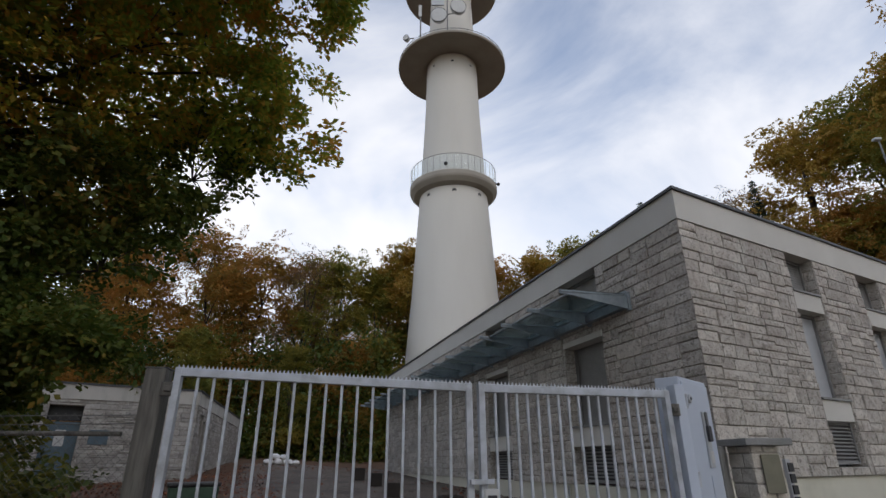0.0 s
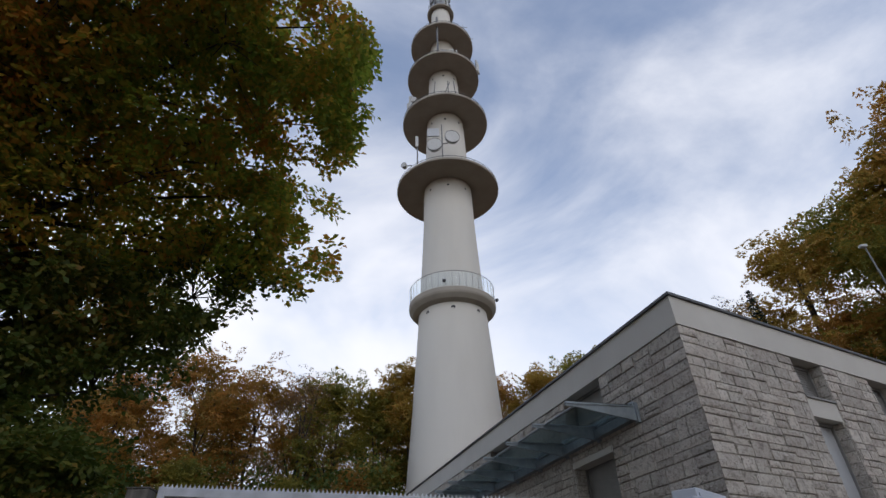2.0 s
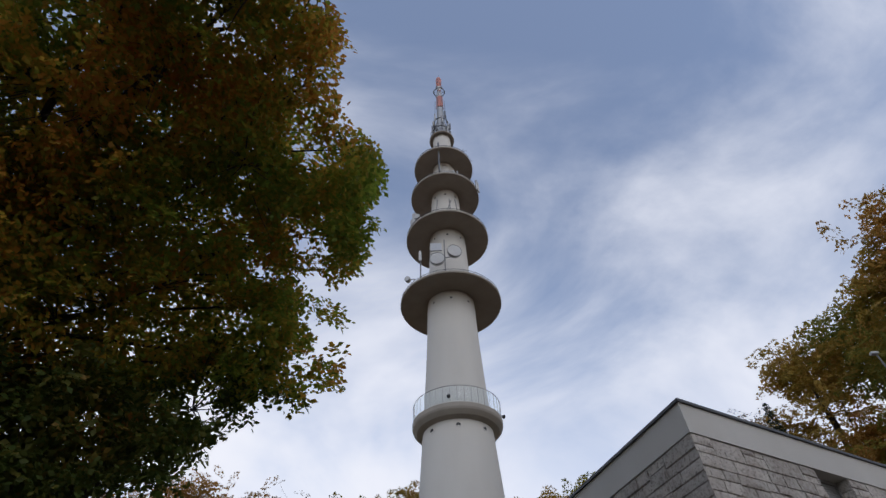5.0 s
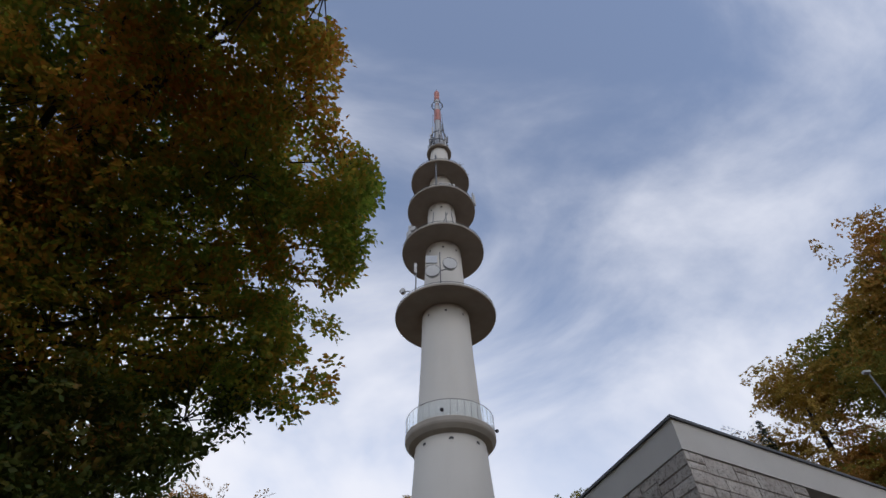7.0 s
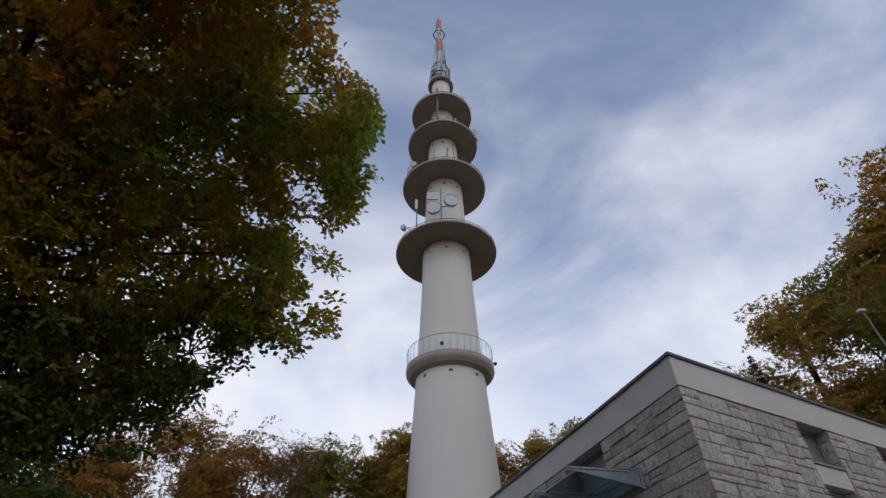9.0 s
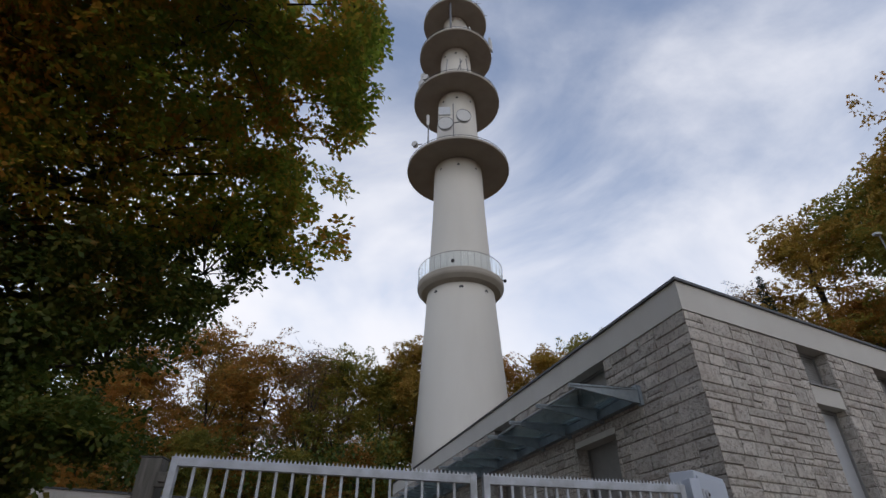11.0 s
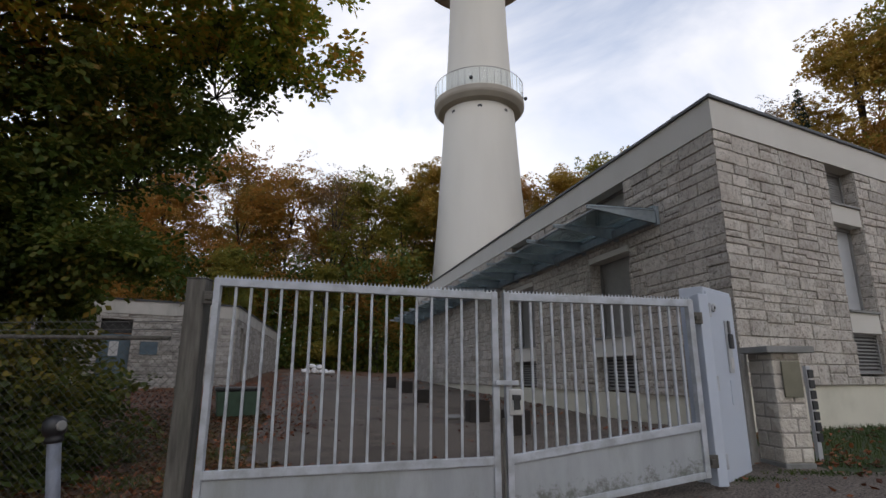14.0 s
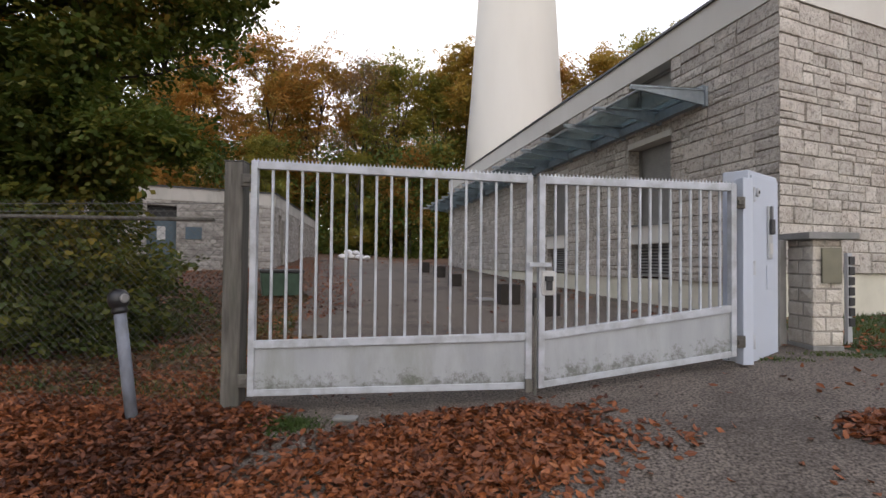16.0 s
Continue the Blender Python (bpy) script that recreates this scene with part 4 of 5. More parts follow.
# ---- gate ----


def gate_leaf(p0, p1, tops, lows, label, hinge_side):
    """A barred leaf from p0 to p1 with a sheet panel below and a toothed strip on top."""
    p0, p1 = Vector((*p0, 0)), Vector((*p1, 0))
    length = (p1 - p0).length
    ang = math.atan2(p1.y - p0.y, p1.x - p0.x)
    leaf = new("gate_leaf")
    leaf.matrix_world = Matrix.Translation(p0) @ Matrix.Rotation(ang, 4, "Z")
    tagged(leaf, label, "gate", "gate leaves")
    top = lambda x: tops[0] + (tops[1] - tops[0]) * x / length
    low = lambda x: lows[0] + (lows[1] - lows[0]) * x / length

    def rail(z_of, h, d, name="rail", mat=GATE):
        bm5 = bmesh.new()
        box(bm5, (0.0, -d / 2, 0.0), (length, d / 2, h), 0.005)
        for v in bm5.verts:
            v.co.z += z_of(v.co.x)
        return part(name, bm5, mat, leaf)

    panel_top = lambda x: low(x) + 0.40
    rail(lambda x: top(x) - 0.075, 0.06, 0.05, "top_rail")
    rail(lambda x: panel_top(x) - 0.03, 0.06, 0.05, "middle_rail")
    rail(low, 0.05, 0.05, "bottom_rail")
    sheet_bm = bmesh.new()
    box(sheet_bm, (0.04, -0.008, 0.0), (length - 0.04, 0.008, 0.335))
    up_layer = sheet_bm.loops.layers.uv.new("up")
    for f in sheet_bm.faces:
        for lp in f.loops:
            lp[up_layer].uv = (lp.vert.co.x, lp.vert.co.z / 0.335)
    for v in sheet_bm.verts:
        v.co.z += low(v.co.x) + 0.045
    part("sheet_panel", sheet_bm, GATE_PANEL, leaf, "pale sheet metal panel with green algae stains")
    for x in (0.0, length - 0.05):
        part("stile", box(bmesh.new(), (x, -0.028, low(x + 0.025)), (x + 0.05, 0.028, top(x + 0.025) - 0.012), 0.005), GATE, leaf)
    n = 17
    for i in range(n):
        x = 0.05 + (length - 0.1) * (i + 1) / (n + 1)
        part("bar", box(bmesh.new(), (x - 0.0098, -0.0098, panel_top(x)), (x + 0.0098, 0.0098, top(x) - 0.06), 0.003), GATE, leaf)
    verts, faces = [], []
    m = int(length / 0.0305)
    for i in range(m):
        x = length * (i + 0.5) / m
        z = top(x) - 0.018
        k = len(verts)
        verts += [(x - 0.012, -0.004, z), (x + 0.012, -0.004, z), (x + 0.012, 0.004, z), (x - 0.012, 0.004, z), (x, 0.0, z + 0.032)]
        faces += [(k, k + 1, k + 4), (k + 1, k + 2, k + 4), (k + 2, k + 3, k + 4), (k + 3, k, k + 4)]
    tagged(raw("toothed_strip", verts, faces, GATE, leaf), kind="stuff")
    hx = 0.0 if hinge_side == 0 else length
    sgn = -1 if hinge_side == 0 else 1
    for z in (low(hx) + 0.12, top(hx) - 0.17):
        part("hinge", boxed(((min(hx, hx + sgn * 0.08), -0.03, z - 0.05), (max(hx, hx + sgn * 0.08), 0.01, z + 0.05)), ((min(hx, hx + sgn * 0.05), -0.05, z - 0.02), (max(hx, hx + sgn * 0.05), 0.03, z + 0.02)), bevel=0.006), GALV_OLD, leaf, "zinc hinge")
    return leaf, length, low, top


GL, GM, GR = (-2.0, 3.97), (0.20, 4.18), (1.90, 4.67)
GM2 = (0.245, 4.19)
left_leaf, ll, lowl, topl = gate_leaf(GL, GM, (2.365, 2.265), (0.505, 0.60), "pale grey barred steel gate leaf with toothed top", 0)
right_leaf, rl, lowr, topr = gate_leaf(GM2, GR, (2.265, 2.265), (0.60, 0.815), "pale grey barred steel gate leaf with lock case", 1)
part("lock_case", box(bmesh.new(), (0.02, -0.04, 1.32), (0.13, 0.04, 1.51), 0.01), ANT_WHITE, right_leaf, "white lock case")
part("handle", boxed(((0.04, -0.08, 1.43), (0.10, -0.04, 1.47)), ((0.045, -0.075, 1.36), (0.095, -0.06, 1.44)), bevel=0.006), DARK, right_leaf, "dark handle")
part("catch_plate", box(bmesh.new(), (-0.09, -0.06, 1.54), (0.09, -0.03, 1.575), 0.004), GATE, right_leaf)
part("drop_bolt", tube(bmesh.new(), [(ll + 0.022, -0.045, 0.56), (ll + 0.022, -0.045, 1.30)], [0.012, 0.012], 8), GALV_OLD, left_leaf)
part("bolt_guide", boxed(((ll - 0.055, -0.06, 0.58), (ll + 0.0, -0.03, 0.68)), bevel=0.004), GALV_OLD, left_leaf)

gate_post = thing("gate_post", (-2.165, 4.05, 0.36), "weathered grey zinc gate post", "post", turn=6)
part("shaft", box(bmesh.new(), (-0.075, -0.075, -0.25), (0.075, 0.075, 1.99), 0.012), GALV_OLD, gate_post)
part("cap", box(bmesh.new(), (-0.08, -0.08, 1.99), (0.08, 0.08, 2.0), 0.003), GALV_OLD, gate_post)
for z in (0.25, 1.15, 1.45, 1.62, 1.86):
    part("bracket", boxed(((-0.10, -0.03, z), (-0.076, 0.03, z + 0.02)), bevel=0.003), GALV_OLD, gate_post)

hinge_post = thing("gate_post", (2.0, 4.735, 0.31), "white square hinge post of the gate", "post", turn=16)
part("shaft", box(bmesh.new(), (-0.045, -0.05, 0.43), (0.055, 0.05, 2.0), 0.008), WHITE_BOX, hinge_post)
for z in (0.62, 1.24, 1.86):
    part("bolt", lathe(bmesh.new(), [(0.015, -0.06), (0.015, 0.06)], 10, at=(0.06, -0.04, z)), GATE, hinge_post)

# control cabinet beside the gate
cab_a, cab_b = Vector((2.09, 4.85, 0)), Vector((2.555, 5.33, 0))
ang = math.degrees(math.atan2((cab_b - cab_a).y, (cab_b - cab_a).x))
cabinet = thing("gate_cabinet", (cab_a.x, cab_a.y, 0.335), "white painted gate drive cabinet with key switch and handset", "cabinet", turn=ang)
w = (cab_b - cab_a).length
part("body", box(bmesh.new(), (0.0, 0.0, 0.30), (w, 0.22, 2.07), 0.012), WHITE_BOX, cabinet)
part("door", box(bmesh.new(), (0.03, -0.014, 0.40), (w - 0.02, 0.0, 2.03), 0.006), WHITE_BOX, cabinet)
part("foot", box(bmesh.new(), (0.04, 0.03, 0.1), (w - 0.05, 0.2, 0.30), 0.005), CAP_STONE, cabinet)
bm = lathe(bmesh.new(), [(0.038, 0.0), (0.038, 0.02), (0.03, 0.024)], 20)
bmesh.ops.transform(bm, matrix=pose(0.13, -0.014, 1.88, 90, 0, 0), verts=bm.verts)
plate = part("key_switch", bm, SHUTTER_PALE, cabinet, "round key switch")
bm = lathe(bmesh.new(), [(0.014, 0.02), (0.014, 0.03)], 12)
bmesh.ops.transform(bm, matrix=pose(0.13, -0.014, 1.88, 90, 0, 0), verts=bm.verts)
part("barrel", bm, DARK, plate)
hand = part("intercom", box(bmesh.new(), (0.37, -0.032, 1.30), (0.47, -0.014, 1.78), 0.008), SHUTTER_PALE, cabinet, "grey intercom panel")
part("lens_cover", box(bmesh.new(), (0.38, -0.06, 1.52), (0.46, -0.032, 1.66), 0.02), DARK, hand, "dark lens cover")
part("handle", box(bmesh.new(), (0.40, -0.05, 1.66), (0.44, -0.032, 1.78), 0.01), ANT_GREY, hand)
part("button_plate", box(bmesh.new(), (0.385, -0.04, 1.34), (0.455, -0.032, 1.44), 0.004), ANT_WHITE, hand)
part("service_flap", box(bmesh.new(), (0.36, -0.022, 1.02), (0.50, -0.014, 1.24), 0.004), WHITE_BOX, cabinet)
wall_stub = thing("post", (2.70, 5.66, 0.33), "dark concrete stub post behind the cabinet", "post", turn=ang)
part("shaft", box(bmesh.new(), (-0.06, -0.06, 0.1), (0.12, 0.08, 1.5), 0.01), CAP_STONE, wall_stub)

# ---- letterbox pillar ----
pillar = thing("letterbox_pillar", (2.92, 5.42, 0.33), "limestone pillar with a grey cap slab and letter plate", "pillar", turn=9)
pw, pd, p0, p1 = 0.31, 0.36, 0.46, 1.50
part("core", box(bmesh.new(), (0.012, 0.012, 0.1), (pw - 0.012, pd - 0.012, p1)), MORTAR, pillar)
part("footing", box(bmesh.new(), (0.0, 0.0, 0.1), (pw, pd, p0 + 0.02), 0.01), CAP_STONE, pillar)
faces4 = ((Vector((0, 0, 0)), Vector((1, 0, 0)), Vector((0, -1, 0)), pw), (Vector((0, pd, 0)), Vector((0, -1, 0)), Vector((-1, 0, 0)), pd), (Vector((pw, 0, 0)), Vector((0, 1, 0)), Vector((1, 0, 0)), pd), (Vector((pw, pd, 0)), Vector((-1, 0, 0)), Vector((0, 1, 0)), pw))
for i, (o, al, n_out, ln) in enumerate(faces4):
    bs = wall_basis(o - n_out * 0.03, al, n_out)
    rnd = random.Random(40 + i)
    z, row = p0 + 0.02, 0
    while z < p1 - 0.02:
        h = min(0.136, p1 - z)
        cuts = [0.0, ln * (0.42 if row % 2 else 0.6), ln]
        for s, e in zip(cuts, cuts[1:]):
            v, f = stone_mesh(e - s - 0.004, h - 0.005, rnd.uniform(0.028, 0.036), rnd)
            me = bpy.data.meshes.new("stone")
            me.from_pydata(v, [], f)
            me.materials.append(STONE_PALE)
            ob = new("stone", me)
            ob.parent = pillar
            ob.matrix_local = bs @ Matrix.Translation((s + 0.003, 0, z + 0.003))
        z += h
        row += 1
part("cap", box(bmesh.new(), (-0.09, -0.07, p1), (pw + 0.10, pd + 0.07, p1 + 0.065), 0.008), CAP_STONE, pillar, "grey concrete cap slab")
part("letter_plate", box(bmesh.new(), (0.075, -0.026, 1.08), (0.27, -0.010, 1.42), 0.004), BRASS_PLATE, pillar, "dull metal letter plate")
marker = thing("marker_post", (3.49, 5.85, 0.38), "slim grey post carrying small black plates", "post", turn=20)
part("shaft", box(bmesh.new(), (-0.03, -0.02, 0.2), (0.03, 0.02, 1.33), 0.004), SHUTTER_PALE, marker)
for i in range(7):
    part("plate", box(bmesh.new(), (-0.02, -0.035, 0.58 + i * 0.105), (0.05, -0.021, 0.665 + i * 0.105), 0.003), BLACK, marker)

# ---- bollard, bin, planters, sacks ----
bollard = thing("bollard", (-2.80, 3.74, 0.36), "scuffed grey steel bollard with a black cap", "bollard")
lean = pose(0, 0, 0, 2, -7, 0)
bm = lathe(bmesh.new(), [(0.043, -0.15), (0.043, 0.86)], 20)
bmesh.ops.transform(bm, matrix=lean, verts=bm.verts)
part("tube", bm, POLE_GREY, bollard, smooth=True)
bm = lathe(bmesh.new(), [(0.045, 0.80), (0.055, 0.805), (0.058, 0.83), (0.05, 0.845), (0.066, 0.86), (0.076, 0.90), (0.07, 0.945), (0.045, 0.975), (0.012, 0.985)], 20)
bmesh.ops.transform(bm, matrix=lean, verts=bm.verts)
part("cap", bm, BLACK, bollard, "black rubber cap", smooth=True)
# small grey disc on the right of the black cap
bm = lathe(bmesh.new(), [(0.035, 0.05), (0.035, 0.075), (0.028, 0.08)], 16)
bmesh.ops.transform(bm, matrix=lean @ pose(0, 0, 0.91, 90, 0, 72), verts=bm.verts)
part("reflector", bm, SHUTTER, bollard, "round grey disc on the cap")

bin_ = thing("grit_bin", (-4.98, 11.45, lift(-4.98, 11.45)), "dark green plastic grit bin with a sloped lid", "bin", turn=28)
bm = box(bmesh.new(), (-0.45, -0.3, 0.0), (0.45, 0.3, 0.52), 0.03)
for v in bm.verts:
    if v.co.z < 0.1:
        v.co.x *= 0.9
        v.co.y *= 0.9
part("body", bm, RUBBER_GREEN, bin_)
part("lid", box(bmesh.new(), (-0.48, -0.33, 0.52), (0.48, 0.33, 0.60), 0.03), BLACK, bin_)

for x, y, s in ((-3.08, 20.55, 0.40), (-2.19, 18.2, 0.38), (-1.36, 14.95, 0.34), (0.10, 10.9, 0.40), (0.67, 8.65, 0.36)):
    p = thing("planter", (x, y, lift(x, y)), "dark square wooden planter box by the wall", "planter", "planters along the wall", turn=14)
    bm = bmesh.new()
    for lo, hi in (((-s / 2, -s / 2, 0), (s / 2, -s / 2 + 0.04, s)), ((-s / 2, s / 2 - 0.04, 0), (s / 2, s / 2, s)), ((-s / 2, -s / 2 + 0.04, 0), (-s / 2 + 0.04, s / 2 - 0.04, s)), ((s / 2 - 0.04, -s / 2 + 0.04, 0), (s / 2, s / 2 - 0.04, s))):
        box(bm, lo, hi, 0.004)
    part("box", bm, PLANTER, p)
    part("soil", box(bmesh.new(), (-s / 2 + 0.04, -s / 2 + 0.04, 0.02), (s / 2 - 0.04, s / 2 - 0.04, s - 0.05)), LITTER, p)

for i, (dx, dy, dz, sx, sy, sz) in enumerate(((-0.6, 0, 0, 0.38, 0.3, 0.22), (0.0, 0.1, 0, 0.42, 0.34, 0.26), (0.6, -0.05, 0, 0.36, 0.3, 0.2), (-0.25, 0.05, 0.34, 0.34, 0.28, 0.2), (0.3, 0.0, 0.3, 0.3, 0.26, 0.18), (1.05, 0.1, 0, 0.28, 0.24, 0.16))):
    bm = bmesh.new()
    bmesh.ops.create_icosphere(bm, subdivisions=3, radius=1.0)
    for v in bm.verts:
        k = 1 + 0.22 * noise.noise(v.co * 1.7 + Vector((i * 3.1, 0, 0)))
        v.co = Vector((v.co.x * sx * k, v.co.y * sy * k, max(v.co.z, -0.85) * sz * k + sz * 0.85))
    ob = new("sack", finish("sack", bm, SACK, True))
    ob.scale = (0.7, 0.7, 0.7)
    ob.location = (-8.18 + dx * 0.8, 28.0 + dy * 0.8, lift(-8.18, 28.0) + dz * 0.8 + 0.01)
    tagged(ob, "crumpled white plastic sack on the yard", "sack", "heap of white sacks")

# ---- wire fence beside the gate ----
fence = thing("wire_fence", (-2.25, 4.03, 0.36), "old chain-link fence with a steel top tube", "fence", turn=188)
FL = 6.5
verts, faces = [], []


def strand(a, b, r=0.0013):
    d = (Vector(b) - Vector(a)).normalized()
    u, v2 = Vector((0, r, 0)), d.cross(Vector((0, 1, 0))) * r
    k = len(verts)
    for p in (a, b):
        verts.extend([Vector(p) + u, Vector(p) - u * 0.5 + v2 * 0.87, Vector(p) - u * 0.5 - v2 * 0.87])
    faces.extend([(k, k + 1, k + 4, k + 3), (k + 1, k + 2, k + 5, k + 4), (k + 2, k, k + 3, k + 5)])


FH, pitch = 1.62, 0.062
for i in range(int((FL + FH) / pitch)):
    x = i * pitch
    strand((max(x - FH, 0), 0.0, 0.05 + min(x, FH)), (min(x, FL), 0.0, 0.05 + (x - FL if x > FL else 0)))
    strand((max(x - FH, 0), 0.004, 0.05 + FH - min(x, FH)), (min(x, FL), 0.004, 0.05 + FH - (x - FL if x > FL else 0)))
tagged(raw("wire_mesh", verts, faces, WIRE, fence), kind="stuff")
part("top_tube", tube(bmesh.new(), [(0.1, -0.03, 1.53), (FL, -0.03, 1.56)], [0.017, 0.017], 10), GALV_OLD, fence)
for x in (3.0, 6.2):
    part("post", tube(bmesh.new(), [(x, 0.03, -0.2), (x, 0.03, 1.75)], [0.03, 0.03], 10), GALV_OLD, fence)
for z in (1.60, 1.66):
    part("wire", tube(bmesh.new(), [(0.0, 0, z), (FL, 0, z - 0.1)], [0.003, 0.003], 5), WIRE, fence)

# ---- trees ----


def leaf_mesh(name, c, d, u, size, mat, parent, r, plain=False):
    """One folded (or, far off, plain) leaf at every place c, along d, wide along u."""
    n = len(c)
    w = np.cross(u, d)
    s = (size * r.uniform(0.65, 1.35, n))[:, None]
    v = np.stack([c, c + d * s * 0.5 + u * s * 0.33 + w * s * 0.10, c + d * s, c + d * s * 0.5 - u * s * 0.33 + w * s * 0.10], 1).reshape(-1, 3)
    k = np.arange(n)[:, None] * 4
    f = np.concatenate([k + [0, 1, 2], k + [0, 2, 3]], 1).reshape(-1, 3)
    if plain:
        v = np.stack([c - u * s * 0.42, c + u * s * 0.42, c + d * s], 1).reshape(-1, 3)
        f = np.arange(n)[:, None] * 3 + [0, 1, 2]
    me = bpy.data.meshes.new(name)
    me.vertices.add(len(v))
    me.vertices.foreach_set("co", v.ravel())
    me.loops.add(f.size)
    me.loops.foreach_set("vertex_index", f.ravel().astype(np.int32))
    me.polygons.add(len(f))
    me.polygons.foreach_set("loop_start", np.arange(0, f.size, 3, dtype=np.int32))
    me.polygons.foreach_set("loop_total", np.full(len(f), 3, dtype=np.int32))
    me.update(calc_edges=True)
    me.materials.append(mat)
    ob = new(name, me)
    ob.parent = parent
    return ob


def unit(a):
    return a / np.maximum(np.linalg.norm(a, axis=1), 1e-9)[:, None]


def scatter_leaves(name, centres, per, spread, size, mat, parent, seed, droop=0.25, plain=False):
    """Many small folded leaves round the twig ends, in one mesh."""
    r = np.random.RandomState(seed)
    c = np.repeat(np.asarray(centres, float), per, axis=0)
    n = len(c)
    c = c + np.clip(r.normal(0, 1, (n, 3)), -1.7, 1.7) * np.asarray(spread)
    d = r.normal(0, 1, (n, 3)) * (1, 1, 0.6)
    d[:, 2] -= droop
    d = unit(d)
    return leaf_mesh(name, c, d, unit(np.cross(d, r.normal(0, 1, (n, 3)))), size, mat, parent, r, plain)


def sprays(name, centres, per, length, size, mat, parent, seed, droop=0.35, plain=False):
    """Leaves set in two ranks along drooping twigs, as on a beech."""
    r = np.random.RandomState(seed)
    m = len(centres)
    axis = r.normal(0, 1, (m, 3)) * (1, 1, 0.5)
    axis[:, 2] -= droop
    axis = unit(axis)
    side = unit(np.cross(axis, r.normal(0, 0.35, (m, 3)) + (0, 0, 1)))
    c, axis, side = (np.repeat(q, per, axis=0) for q in (np.asarray(centres, float), axis, side))
    n = len(c)
    along = r.uniform(-0.5, 0.5, n)
    rank = r.choice([-1.0, 1.0], n)
    width = (0.42 - 0.6 * np.abs(along)) * r.uniform(0.0, 1.0, n)
    c = c + axis * (along * length)[:, None] + side * (rank * width * length)[:, None] + r.normal(0, 0.035, (n, 3))
    c[:, 2] -= 0.25 * length * along ** 2 * 4 * droop
    d = unit(side * rank[:, None] * 0.8 + axis * 0.6 + r.normal(0, 0.35, (n, 3)))
    return leaf_mesh(name, c, d, unit(np.cross(d, unit(np.cross(side, axis)) + r.normal(0, 0.45, (n, 3)))), size, mat, parent, r, plain)


def bent(a, b, rnd, sag=0.1, k=5):
    a, b = Vector(a), Vector(b)
    ln = (b - a).length
    w = Vector((rnd.uniform(-1, 1), rnd.uniform(-1, 1), rnd.uniform(0.2, 1))) * ln * sag
    return [a.lerp(b, i / k) + w * math.sin(math.pi * i / k) for i in range(k + 1)]


def limbs(bm, trunk_at, tips, rnd, r0, twig_of=()):
    """Limbs from the trunk out to the tips, and twigs from the limbs to the clusters."""
    ends = []
    for tip in tips:
        start = trunk_at(tip)
        path = bent(start, tip, rnd)
        r = r0 * rnd.uniform(0.7, 1.1)
        tube(bm, path, [r * (1 - 0.85 * i / 5) for i in range(6)], 6)
        ends += path[2:]
    if ends:
        arr = np.array([tuple(e) for e in ends])
        for c in twig_of:
            j = int(np.argmin(((arr - np.array(tuple(c))) ** 2).sum(1)))
            tube(bm, bent(ends[j], c, rnd, 0.08, 3), [r0 * 0.16, r0 * 0.12, r0 * 0.08, r0 * 0.04], 4, False)


def broadleaf(height, width, mat, seed, clusters=150, per=26, size=0.34, bottom=0.16, label="", lobes=9, spread=0.55):
    """A forest tree at the origin: trunk, limbs and an uneven crown of leaf sprays."""
    rnd = random.Random(seed)
    top = thing("tree", (0, 0, 0), label, "tree", "trees behind the yard")
    bm = bmesh.new()
    sway = [Vector((rnd.uniform(-0.3, 0.3) * i / 4, rnd.uniform(-0.3, 0.3) * i / 4, height * 0.85 * i / 6)) for i in range(7)]
    sway[0].z = -0.6
    r0 = height * 0.013
    tube(bm, sway, [r0 * (1 - 0.8 * i / 6) for i in range(7)], 8)
    blobs = []
    for i in range(lobes):
        h = bottom + (0.92 - bottom) * (i + 0.5) / lobes
        a = i * 2.4 + rnd.uniform(-0.5, 0.5)
        reach = width * (0.62 * math.sin(math.pi * min(1.0, 0.25 + 0.75 * (h - bottom) / (1 - bottom))) ** 0.6)
        blobs.append(Vector((math.cos(a) * reach, math.sin(a) * reach, h * height)))
    blobs.append(Vector((0, 0, height * 0.93)))
    cl = []
    for i in range(clusters):
        b = blobs[i % len(blobs)]
        cl.append(b + Vector((rnd.gauss(0, 1), rnd.gauss(0, 1), rnd.gauss(0, 0.8))) * width * 0.235)
    trunk_at = lambda tip: sway[max(1, min(5, int((tip.z * 0.7) / (height * 0.85) * 6)))]
    limbs(bm, trunk_at, blobs, rnd, r0 * 0.45, cl[:110])
    part("trunk", bm, BARK, top, "grey bark trunk and limbs", True)
    sprays("crown", cl, per, width * 0.34, size, mat, top, seed, 0.15, True)
    return top


def stand(x, y, top_z, kind_tree, height, turn):
    """Moves a copy so that its crown reaches top_z."""
    g = lift(x, y)
    top_z *= 0.87 if x < 12 else 0.955
    top_z += math.hypot(x, y) * (0.020 if x < 12 else 0.036)
    ob = copy_thing(kind_tree, pose(x, y, g - 0.2, 0, 0, turn) @ Matrix.Diagonal((1, 1, 1, 1)))
    ob.scale = ((top_z - g) / height,) * 3
    return ob


KINDS = {}
